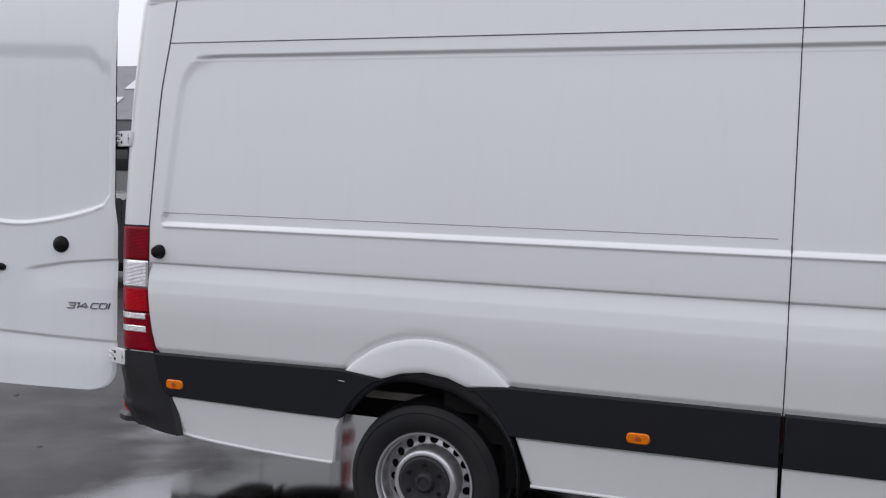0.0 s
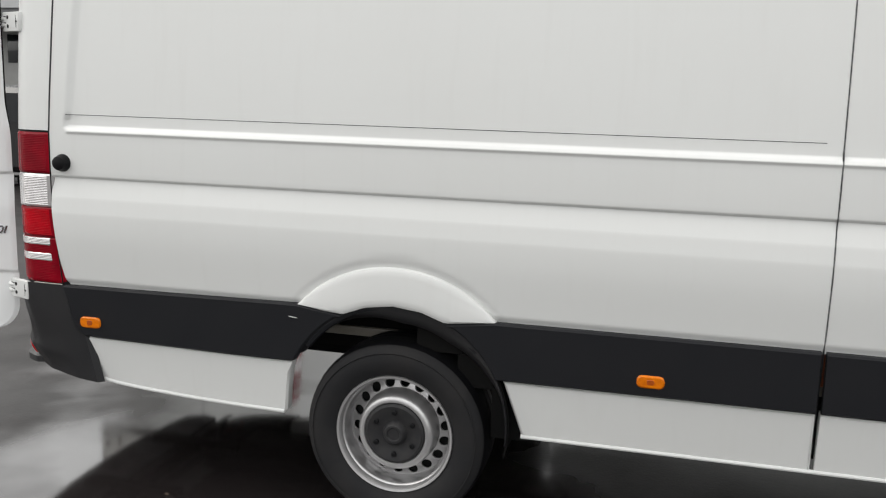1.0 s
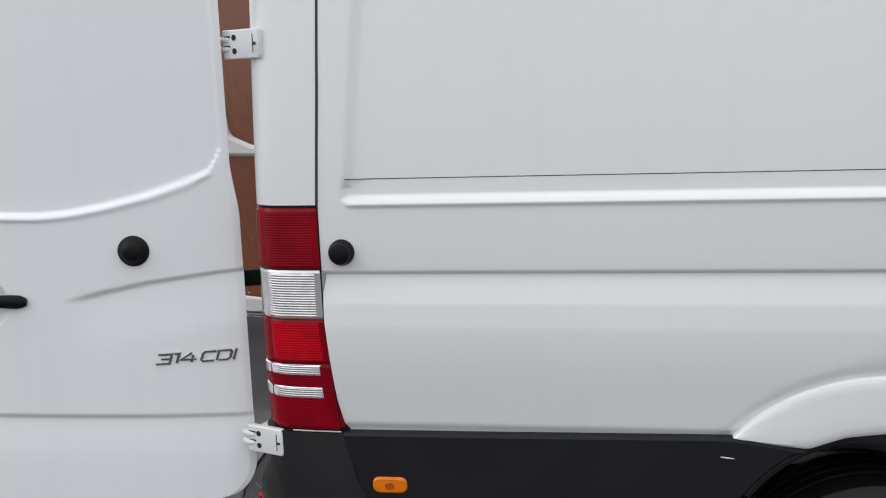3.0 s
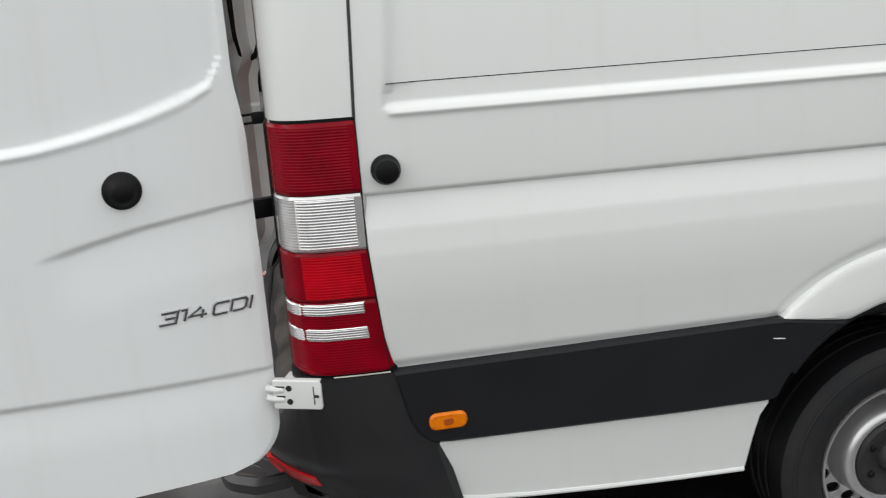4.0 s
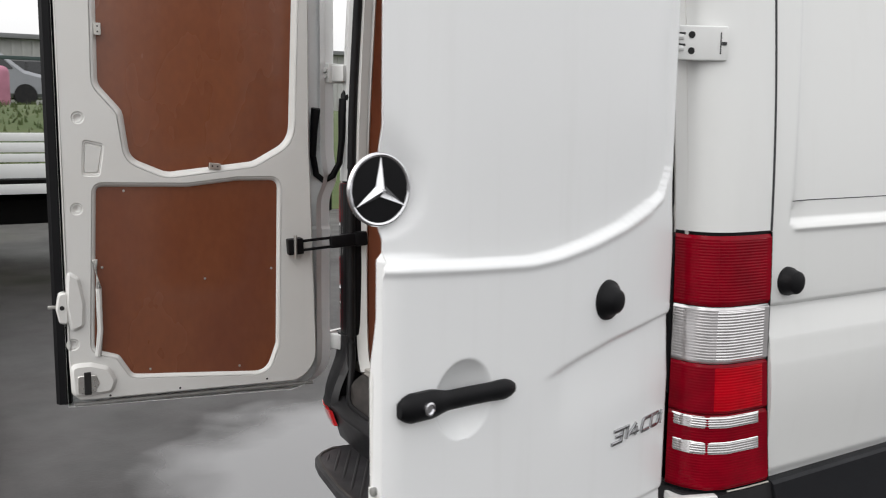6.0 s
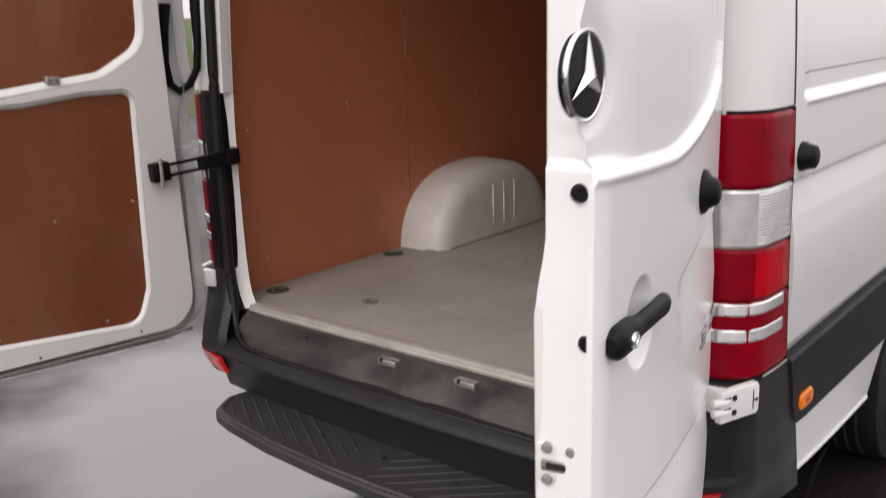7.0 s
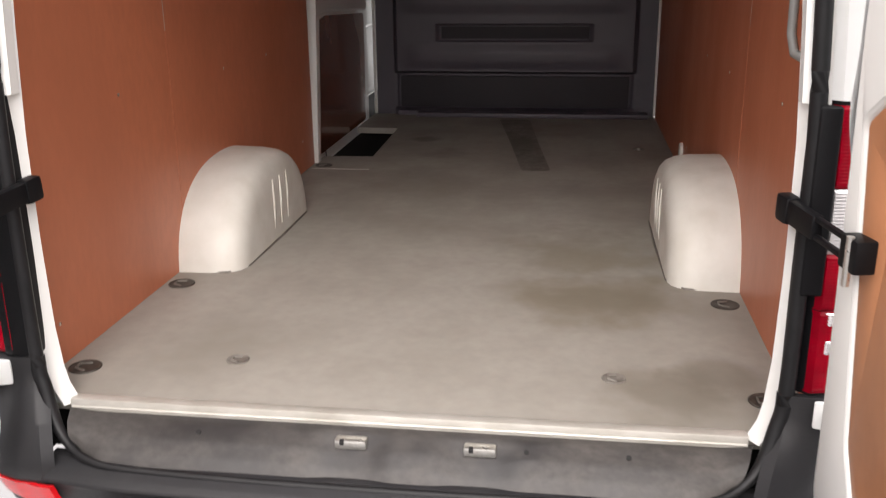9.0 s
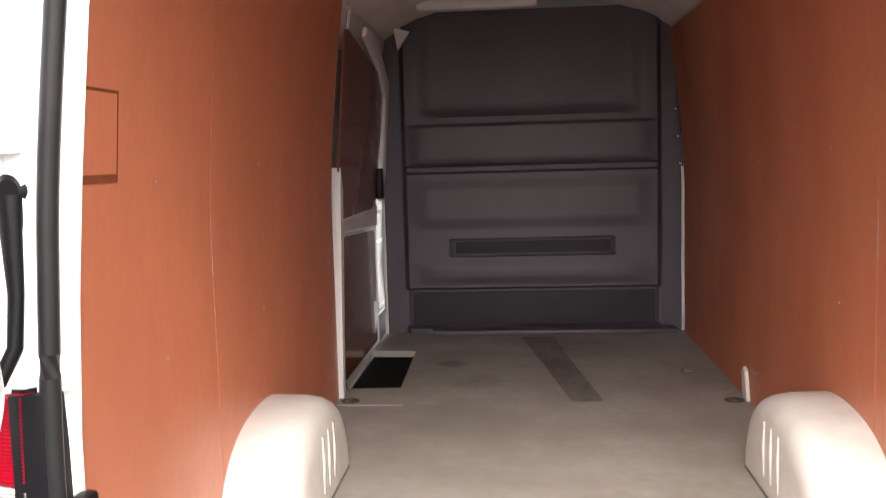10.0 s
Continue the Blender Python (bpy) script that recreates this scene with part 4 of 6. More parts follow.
part("rear_bumper", skirted(sheet(40, 60, bumper), (0.03, 0, 0)), "bumper", van, "black plastic rear bumper")
for sgn in (-1, 1):
    def bcorner(u, v, sgn=sgn):
        # v runs from the bottom up; u from the side towards the rear middle; the corner tapers in towards its foot
        foot = along([(0.0, 0.418), (0.3, 0.432), (0.6, 0.452), (1.0, 0.462)], u)
        z = foot + (0.80 - foot) * v
        t = smooth01(0.76, 0.56, z)
        front = along(LAMP_FRONT, z) + 0.012
        high = [(0.0, front, 0.990), (0.25, front * 0.55 - 0.01, 0.990), (0.45, -0.005, 0.982), (0.60, -0.045, 0.955), (0.75, -0.062, 0.915), (0.88, -0.062, 0.86), (1.0, -0.055, 0.834)]
        low = [(0.0, front, 0.990), (0.25, front * 0.62, 0.988), (0.45, 0.040, 0.973), (0.60, -0.016, 0.944), (0.75, -0.066, 0.892), (0.88, -0.106, 0.842), (1.0, -0.136, 0.790)]
        if sgn > 0:
            low = [(0.0, front, 0.990), (0.25, front * 0.55 - 0.01, 0.990), (0.45, -0.010, 0.984), (0.60, -0.082, 0.956), (0.75, -0.124, 0.908), (0.88, -0.144, 0.85), (1.0, -0.148, 0.790)]
        x, y = [along([(p[0], p[k]) for p in high], u) * (1 - t) + along([(p[0], p[k]) for p in low], u) * t for k in (1, 2)]
        tuck = smooth01(0.530, 0.45, z) * smooth01(0.15, 0.5, u) * (1.0 if sgn < 0 else 0.6)
        ridge = 0.007 * math.exp(-((z - 0.540) / 0.010) ** 2) * smooth01(0.35, 0.6, u)
        return Vector((x + 0.030 * tuck - ridge, sgn * (y - 0.022 * tuck + 0.4 * ridge), z))
    part("bumper_corner", skirted(sheet(30, 34, bcorner), (0.02, -sgn * 0.02, 0)), "bumper", van, "black plastic bumper corner")
    ref = sheet(10, 4, lambda u, v, sgn=sgn: bcorner(min(1.0, (0.66 if sgn < 0 else 0.58) + 0.5 * u), (0.005 if sgn < 0 else 0.035) + 0.10 * (1 - u) ** 2 + (0.175 - 0.08 * (1 - u) ** 2) * v) + Vector((-0.006 - 0.012 * smooth01(0.7, 0.85, u), sgn * (0.004 - 0.03 * max(0.0, u - 0.8) / 0.2), 0)))
    part("rear_reflector", skirted(ref, (0.012, -sgn * 0.004, 0)), "reflector", van, "red rear reflector")

# step board
STEP = [(-0.10, 0.70), (-0.19, 0.715), (-0.275, 0.672), (-0.305, 0.56), (-0.335, 0.35), (-0.348, 0.1), (-0.348, -0.1), (-0.335, -0.35), (-0.305, -0.56), (-0.275, -0.672), (-0.19, -0.718), (-0.10, -0.70)]
STEPO = rounded([(x, y) for x, y in STEP], [0.01, 0.05, 0.09, 0.1, 0.2, 0.2, 0.2, 0.2, 0.1, 0.09, 0.05, 0.01], 5)
step = part("step_board", plate(STEPO, lambda u, v, d: Vector((u, v, d)), 0.374, 0.416, chamfer=0.016), "step", van, "black ribbed plastic step board")
part("step_border", tube([(x * 0.965 - 0.004, y * 0.955, 0.4150) for x, y in STEPO[6:-6]], 0.006, 6), "scuffed", step)
# ribs in a herringbone on the step
for side, slope, gap in ((1, 1.65, 0.072), (-1, 1.1, 0.062)):
    for k in range(20):
        c = 0.22 + k * gap
        ends = []
        for i in range(13):
            x = -0.105 - 0.215 * i / 12
            y = c + slope * x
            if 0.045 < y < 0.655 and x > -(0.322 - 0.075 * (y / 0.66) ** 2.2):
                ends.append((x, side * y))
        if len(ends) > 2:
            part("tread_rib", tube([(x, y, 0.4158) for x, y in ends], [0.0025] + [0.0052] * (len(ends) - 2) + [0.0025], 8, flat=0.5), "tread", step)
for y in (0.3, -0.3):
    part("step_bracket", boxed((-0.27, y - 0.03, 0.345), (0.25, y + 0.03, 0.380), 0.006), "under", step)
for y in (0.22, -0.02, -0.28):
    part("step_screw", turned([(0.009, 0), (0.009, 0.004), (0, 0.004)], pose(-0.215, y, 0.419), 10), "ink", step)

# ---- rear doors ----
DTOP = 2.60


def door_low(s):
    return 0.572 + 0.035 * s


def door_hinge_edge(z):
    e = 0.030 + 0.016 * smooth01(1.36, 1.52, z)
    r, zb = 0.115, 0.575
    if z < zb + r:
        e += r - math.sqrt(max(0.0, r * r - (zb + r - z) ** 2))
    if z > DTOP - 0.14:
        q = z - (DTOP - 0.14)
        e += 0.14 - math.sqrt(max(0.0, 0.14 ** 2 - q * q))
    return e


def bulge(s):
    """The door is curved in plan."""
    return 0.010 - (0.20 if s < 0.35 else 0.078) * (s - 0.35) ** 2


def door_skin(s, z, length):
    """Relief of the door's outer skin; positive goes outwards."""
    d = 0.0
    ridge = along([(0.0, 1.56), (0.070, 1.545), (0.085, 1.515), (0.10, 1.492), (0.16, 1.466), (0.255, 1.437), (0.36, 1.414), (0.46, 1.398), (0.54, 1.393), (0.7, 1.402), (0.9, 1.416)], s)
    inner = min(z - ridge, s - 0.066, 2.235 - 0.09 * smooth01(0.20, 0.07, s) - z)
    d -= 0.012 * smooth01(-0.003, 0.009, inner)
    d += 0.0045 * math.exp(-((z - ridge + 0.009) / 0.0068) ** 2) * smooth01(0.07, 0.12, s)
    blade = along([(0.0, 1.226), (0.10, 1.221), (0.277, 1.204), (0.40, 1.182), (0.49, 1.160)], s)
    fade = smooth01(0.50, 0.42, s)
    if z > blade - 0.14:
        d += fade * along([(-0.14, 0.0), (-0.012, -0.0095), (-0.004, -0.010), (0.006, 0.0)], z - blade)
    low = 0.815 + 0.062 * s
    d += along([(-0.10, 0.0), (-0.012, -0.0085), (-0.004, -0.009), (0.009, 0.0)], z - low)
    r = math.hypot((s - 0.7045) / 0.066, (z - 1.169) / 0.070)
    if length < 0.9 and r < 1:
        d -= 0.034 * (1 - r * r) ** 0.85
    if length < 0.9:
        # the upper panel falls back towards the free edge and is hollowed round the emblem
        d -= 0.013 * smooth01(0.70, 0.86, s) * smooth01(-0.003, 0.02, z - ridge)
        d -= 0.011 * smooth01(0.085, 0.058, math.hypot(s - 0.866, z - 1.533))
    d += bulge(s)
    d -= 0.05 * max(0.0, (z - 2.1) / 0.5) ** 2
    return d


def hang(sgn, beta):
    """Door frame of reference: place(s, z, w): s from the hinge, w from the outer skin towards the inside."""
    b = radians(beta)
    d = Vector((-math.cos(b), sgn * math.sin(b), 0))
    w = Vector((-math.sin(b), -sgn * math.cos(b), 0))
    o = Vector((-0.07, sgn * 0.916, 0))
    return lambda s, z, q: o + d * s + w * q + Vector((0, 0, z))


def rear_door(sgn, beta, length, thick):
    plane = hang(sgn, beta)

    def swell(s, z):
        if sgn > 0:
            return 0.0
        return (0.005 + 0.015 * smooth01(1.32, 1.21, z)) * smooth01(0.64, 0.78, s) - 0.026 * smooth01(0.50, 0.12, s) * smooth01(1.45, 1.25, z)

    def at(s, z, q):
        return plane(s, z, q + swell(s, z) * min(1.0, max(0.0, (q - 0.02) / (thick - 0.02))))
    door = new("rear_door")
    door.parent = van
    tagged(door, "open white rear door with brown plywood lining")
    zs = spread(0.0, 1.0, 0.016, [(v, 0.02, 0.0022) for v in ((1.405 - 0.575) / 2.02, (1.43 - 0.575) / 2.02, (1.205 - 0.575) / 2.02, (0.84 - 0.575) / 2.02)] + [((1.165 - 0.575) / (DTOP - 0.575), 0.042, 0.0015), (0.02, 0.02, 0.006), ((1.475 - 0.575) / 2.02, 0.045, 0.0016), ((1.40 - 0.575) / 2.02, 0.022, 0.0014)])
    us = spread(0.0, 1.0, 0.024, [(0.07, 0.05, 0.010)] + ([((0.7045 - 0.03) / (length - 0.03), 0.09, 0.0045)] if length < 0.9 else []))

    def skin(u, v):
        z0 = 0.575 + (DTOP - 0.575) * v
        e = door_hinge_edge(z0) - (0.034 * smooth01(1.30, 1.42, z0) if sgn > 0 else 0.0)
        rise = 0.03 * (1 - v) if sgn > 0 else 0.0
        s = e + (length - (0.012 * smooth01(1.390, 1.407, z0) if sgn < 0 else 0.0) - e) * u
        z = z0 + 0.03 * s * (1 - v) + rise
        curl = 0.010 * smooth01(length - 0.012, length, s) + 0.006 * smooth01(e + 0.010, e, s)
        return at(s, z, curl - door_skin(s, z, length))
    bm = sheet(us, zs, skin)
    way = at(0, 0, thick) - at(0, 0, 0)
    ds = at(1, 0, 0) - at(0, 0, 0)
    org = at(0, 0, 0)
    # both edges slope back towards the narrower inner frame, the free one of the right door in steps
    rim = [e for e in bm.edges if e.is_boundary]
    inward = way.normalized()
    for share, back in ((0.09, 0.003), (0.04, 0.034), (0.50, 0.014), (1.0, 0.008)):
        r = bmesh.ops.extrude_edge_only(bm, edges=rim)
        rim = [e for e in r["geom"] if isinstance(e, bmesh.types.BMEdge)]
        for v in [q for q in r["geom"] if isinstance(q, bmesh.types.BMVert)]:
            free = smooth01(length - 0.16, length - 0.10, (v.co - org).dot(ds))
            left = (thick + swell((v.co - org).dot(ds), v.co.z)) * 0.97 - (v.co - org).dot(inward)
            hinge = smooth01(0.26, 0.16, (v.co - org).dot(ds))
            v.co += inward * left * share - ds * (back * free if sgn < 0 else 0.0) + ds * 0.018 * hinge
    part("door_skin", bm, "white_door", door, smooth=45)

    # inner frame with two openings
    outer_length = length
    foot = 0.0 if sgn < 0 else 0.045
    length = length if sgn > 0 else length - 0.068

    def outline(inset):
        pts = []
        for i in range(13):
            z = 0.575 + inset + 0.14 * i / 12
            pts.append((door_hinge_edge(z) + 0.072 + inset, z + (0.01 if sgn < 0 else 0.066)))
        pts += [(0.125 + inset, 1.55), (0.125 + inset, DTOP - 0.16), (0.18, DTOP - inset), (length - 0.02 - inset, DTOP - inset), (length - 0.004 - inset, DTOP - 0.1)]
        if sgn < 0:
            pts += [(length - 0.004, 1.30), (length + 0.012, 1.20)]
        pts += [(length + (0.012 if sgn < 0 else -0.004) - inset, 0.80), (length - 0.008 - inset, door_low(length) + inset + 0.03 + foot), (length - 0.04, door_low(length) + inset + foot)]
        return pts
    f = 1.0
    upper = rounded([(0.175, 2.42), (0.855 * f, 2.42), (0.862 * f, 1.75), (0.785 * f, 1.66), (0.765 * f, 1.50), (0.645 * f, 1.448), (0.34, 1.484), (0.205, 1.56)], [0.08, 0.08, 0.05, 0.06, 0.06, 0.08, 0.08, 0.1])
    lower = rounded([(0.25, 1.415), (0.40, 1.415), (0.575 * f, 1.395), (0.880 * f, 1.402), (0.905 * f, 0.832), (0.825 * f, 0.806), (0.780 * f, 0.731), (0.30, 0.694), (0.262, 0.80)], [0.03, 0.05, 0.05, 0.022, 0.03, 0.03, 0.03, 0.06, 0.05])

    if sgn < 0:
        upper = rounded([(0.175, 2.42), (0.60, 2.42), (0.66, 1.78), (0.645, 1.50), (0.56, 1.447), (0.42, 1.475), (0.297, 1.545), (0.215, 1.66)], [0.08, 0.08, 0.05, 0.05, 0.05, 0.08, 0.08, 0.1])
        lower = rounded([(0.165, 1.395), (0.225, 1.438), (0.40, 1.402), (0.585, 1.372), (0.645, 1.30), (0.660, 0.74), (0.61, 0.69), (0.27, 0.688), (0.205, 0.82)], [0.03, 0.02, 0.05, 0.03, 0.03, 0.04, 0.04, 0.06, 0.06])

    def grow(loop, amount):
        cx = sum(p[0] for p in loop) / len(loop)
        cz = sum(p[1] for p in loop) / len(loop)
        n = len(loop)
        area = sum(loop[i - 1][0] * loop[i][1] - loop[i][0] * loop[i - 1][1] for i in range(n))
        out = []
        for i in range(n):
            a, p, b2 = Vector(loop[i - 3]), Vector(loop[i]), Vector(loop[(i + 3) % n])
            t = (b2 - a).normalized() * (1 if area > 0 else -1)
            out.append((p.x + t.y * amount, p.y - t.x * amount))
        return out
    def grow_in(loop, amount):
        c = Vector((sum(p[0] for p in loop) / len(loop), sum(p[1] for p in loop) / len(loop)))
        return [tuple(c + (Vector(p) - c) * (1 - amount / max(1e-4, (Vector(p) - c).length))) for p in loop]
    wide = [grow(upper, 0.020), grow(lower, 0.012)]
    dents = []
    if sgn > 0:
        dents = [[(s + 0.018 * math.cos(a), z + 0.018 * math.sin(a)) for a in (2 * math.pi * j / 20 for j in range(20))] for z, s in ((1.635, 0.930), (1.327, 0.945), (0.857, 0.975))]
        dents.append(rounded([(0.915, 1.560), (0.850, 1.545), (0.868, 1.440), (0.922, 1.440)], 0.010, 3))
    bm = plate(outline(0.004), at, thick * 0.9, thick, holes=wide + dents, chamfer=0.004)
    for k, lp in enumerate(dents):
        rings = []
        for back, deep in ((0.004, 0.004), (0.008, 0.009), (0.012, 0.011)) if k < 3 else ((0.004, 0.004), (0.009, 0.009), (0.013, 0.0045)):
            rings.append([bm.verts.new(at(u, v, thick - deep)) for u, v in grow_in(lp, back)])
        rings.insert(0, [bm.verts.new(at(u, v, thick - 0.0042)) for u, v in lp])
        for r0, r1 in zip(rings, rings[1:]):
            for i in range(len(lp)):
                bm.faces.new((r0[i - 1], r0[i], r1[i], r1[i - 1]))
        bm.faces.new(rings[-1])
    for lp, wd, dep in ((upper, wide[0], 0.020), (lower, wide[1], 0.013)):
        rings = []
        for t in (0.0, 0.2, 0.45, 0.75, 1.0):
            rings.append([bm.verts.new(at(a[0] * (1 - t) + b2[0] * t, a[1] * (1 - t) + b2[1] * t, thick + 0.0005 - dep * (t ** 1.8))) for a, b2 in zip(wd, lp)])
        for r0, r1 in zip(rings, rings[1:]):
            for i in range(len(lp)):
                bm.faces.new((r0[i - 1], r0[i], r1[i], r1[i - 1]))
    part("inner_frame", bm, "white_in", door, "white painted inner door frame")
    holes = []
    if sgn < 0:
        holes = [rounded([(0.235, 1.338), (0.420, 1.352), (0.445, 1.225), (0.40, 1.222), (0.250, 1.206)], [0.02, 0.03, 0.03, 0.02, 0.03])]
    # linings toned apart: the light difference between the two sides is in the colour
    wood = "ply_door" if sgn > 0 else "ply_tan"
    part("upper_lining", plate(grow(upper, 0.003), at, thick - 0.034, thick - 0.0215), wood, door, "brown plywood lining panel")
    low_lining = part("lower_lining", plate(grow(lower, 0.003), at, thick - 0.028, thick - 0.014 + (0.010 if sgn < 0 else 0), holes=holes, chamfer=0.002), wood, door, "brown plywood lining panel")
    if sgn < 0:
        part("cut_edge", plate(grow(holes[0], 0.006), at, thick - 0.024, thick - 0.0035, holes=[holes[0]]), "edge", low_lining)
        part("pull_pocket", plate(grow(holes[0], 0.002), at, thick - 0.05, thick - 0.030), "pocket", door, "grey moulded pull pocket")
        part("inner_release", plate(rounded([(0.36, 1.335), (0.415, 1.34), (0.43, 1.25), (0.37, 1.24)], 0.012), at, thick - 0.03, thick - 0.014, chamfer=0.004), "rubber", door)
        part("release_pivot", turned([(0.014, 0), (0.014, 0.012), (0.010, 0.016), (0, 0.016)], Matrix.Translation(at(0.275, 1.262, thick - 0.030)) @ pose(0, 0, 0, -90, 0, beta), 14), "pocket", door)
    # screws and clips in the linings
    for s, z in ((0.275, 1.085), (0.40, 0.722), (0.72, 0.742), (0.87, 1.12), (0.79, 1.385), (0.52, 1.06)) if sgn > 0 else ((0.24, 1.30), (0.36, 1.185), (0.60, 1.32), (0.62, 0.80), (0.30, 0.72)):
        part("lining_screw", turned([(0.0045, 0), (0.0045, 0.002), (0.002, 0.003), (0, 0.003)], Matrix.Translation(at(s, z, thick - (0.0138 if sgn > 0 else 0.004))) @ pose(0, 0, 0, 90 * sgn, 0, -sgn * beta), 8), "zinc", door)
    for s, z, a in ((0.478, 1.468, 6), (0.857, 1.93, 90)):
        if sgn > 0:
            clip = plate(rounded([(-0.02, -0.011), (0.02, -0.011), (0.02, 0.011), (-0.02, 0.011)], 0.003, 2), lambda u, v, d, s=s, z=z, a=a: at(s + u * math.cos(radians(a)) - v * math.sin(radians(a)), z + u * math.sin(radians(a)) + v * math.cos(radians(a)), d), thick - 0.012, thick + 0.004, chamfer=0.001)
            cl = part("lining_clip", clip, "zinc", door)
            for k in (-0.009, 0.009):
                part("clip_hole", turned([(0.003, 0), (0.003, 0.0012), (0, 0.0012)], Matrix.Translation(at(s + k * math.cos(radians(a)), z + k * math.sin(radians(a)), thick + 0.004)) @ pose(0, 0, 0, 90 * sgn, 0, -sgn * beta), 8), "ink", cl)
    # hinges: a plate from the pillar back to the door's edge
    for z, front, back in ((0.765, (-0.002, 0.978), (-0.112, 0.938)), (1.813, (-0.008, 0.941), (-0.122, 0.887))):
        fx, ry = Vector((front[0], sgn * front[1], z - 0.037)), Vector((back[0], sgn * back[1], z - 0.037))
        u = (ry - fx).normalized()
        n = Vector((0, 0, 1)).cross(u)
        n = n if n.y * sgn > 0 else -n
        ln = (ry - fx).length
        fx += n * 0.007
        hm = Matrix(((u.x, n.x, 0, fx.x), (u.y, n.y, 0, fx.y), (0, 0, 1, fx.z), (0, 0, 0, 1)))
        h = part("door_hinge", boxed((-0.004, -0.020, 0), (ln - 0.004, 0, 0.074), 0.005, 3, hm), "white", door, "white painted steel hinge")
        for z0, z1 in ((0.016, 0.034), (0.040, 0.058)):
            part("hinge_knuckle", tube([hm @ Vector((ln - 0.030, -0.004, (z0 + z1) / 2)), hm @ Vector((ln - 0.010, -0.003, (z0 + z1) / 2)), hm @ Vector((ln + 0.012, -0.010, (z0 + z1) / 2))], [0.0075, 0.009, 0.009], 10), "white", h)
            part("knuckle_slot", boxed((ln - 0.034, -0.001, z1 - 0.004), (ln - 0.012, 0.0007, z1 + 0.001), 0, 1, hm), "line", h)
        part("hinge_end", boxed((-0.006, -0.030, 0.006), (0.010, 0.0006, 0.068), 0.003, 2, hm), "white", h)
        for dz in (0.020, 0.054):
            part("hinge_hole", turned([(0.0075, 0.0), (0.0075, 0.0012), (0.0, 0.0012)], hm @ pose(ln * 0.62, 0, dz, -90), 14), "ink", h)
        part("hinge_slot", boxed((0.0115, -0.001, 0.014), (0.0140, 0.0008, 0.060), 0, 1, hm), "line", h)
        part("hinge_pin", boxed((0.000, 0.002, 0.033), (0.0115, 0.0036, 0.040), 0.0008, 1, hm), "line", h)
        part("hinge_lug", boxed((ln - 0.055, -0.075, 0.006), (ln - 0.022, -0.012, 0.066), 0.006, 2, hm), "white", h)
    length = outer_length
    out = lambda s, z, q=0.0: Matrix.Translation(at(s, z, -q - door_skin(s, z, length))) @ pose(0, 0, 0, -90 * sgn, 0, -sgn * beta)
    # rubber stop on the skin
    part("door_stop", turned([(0.0, 0.030), (0.016, 0.030), (0.023, 0.026), (0.030, 0.012), (0.039, 0.006), (0.041, 0.0)], out(0.306, 1.292), 28), "rubber", door, "black rubber door stop")
    if sgn < 0:
        part("hinge_edge_seal", tube([plane(door_hinge_edge(z) + 0.012, z, 0.036) for z in spread(1.40, 2.40, 0.05)], 0.007, 8), "rubber", door, "thin black rubber edge seal")
        # handle
        bar = []
        for k in range(25):
            t = k / 24
            s = 0.852 - 0.262 * t
            z = 1.179 - 0.009 * t + 0.003 * math.sin(math.pi * t)
            bar.append((s, z, 0.006 + 0.003 * math.sin(math.pi * t) + bulge(s), 0.0166 - 0.0052 * smooth01(0.24, 0.40, t) + 0.0008 * smooth01(0.75, 0.85, t)))
        rads = [r * (0.55 if i in (0, 24) else 0.85 if i in (1, 23) else 1.0) for i, (_, _, _, r) in enumerate(bar)]
        handle = part("door_handle", tube([at(s, z, -q - 0.0) for s, z, q, _ in bar], rads, 14, flat=1.5), "rubber", door, "black plastic door handle")
        for s in (0.828, 0.612):
            part("handle_foot", turned([(0.017, -0.004), (0.014, 0.004), (0.010, 0.007), (0, 0.007)], Matrix.Translation(at(s, 1.172, -bulge(s))) @ pose(0, 0, 0, 90, 0, beta), 14), "rubber", handle)
        lock = part("key_lock", turned([(0.0115, 0.044), (0.0115, 0.0545), (0.0085, 0.0555), (0.0085, 0.053), (0, 0.053)], Matrix.Translation(plane(0.805, 1.178, 0.0335)) @ pose(0, 0, 0, 90, 0, beta), 18), "chrome", handle, "round chrome key lock")
        # round emblem on the free edge
        em = Matrix.Translation(plane(0.866, 1.533, 0.040)) @ pose(0, 0, 0, 90, 0, beta - 7)
        badge = part("round_emblem", turned([(0.052, -0.008), (0.052, 0.006), (0.0, 0.008)], em, 48), "rubber", door, "round black emblem with silver ring")
        part("emblem_ring", turned([(0.0575, 0.001), (0.0585, 0.004), (0.057, 0.0070), (0.055, 0.0075), (0.052, 0.006)], em, 48), "chrome", badge)
        for k in range(3):
            a = radians(90 + 120 * k)
            c, s2 = math.cos(a), math.sin(a)
            arm = bmesh.new()
            pts = [(0.0525, 0, 0.0085), (0, 0.0105, 0.0085), (-0.006, 0, 0.0085), (0, -0.0105, 0.0085), (0.002, 0, 0.018)]
            vs = [arm.verts.new(em @ Vector((u * c - v * s2, u * s2 + v * c, h))) for u, v, h in pts]
            for tri in ((0, 1, 4), (1, 2, 4), (2, 3, 4), (3, 0, 4), (3, 2, 1), (3, 1, 0)):
                arm.faces.new([vs[q] for q in tri])
            part("emblem_arm", arm, "chrome", badge, smooth=0)
        # model number
        strokes = []
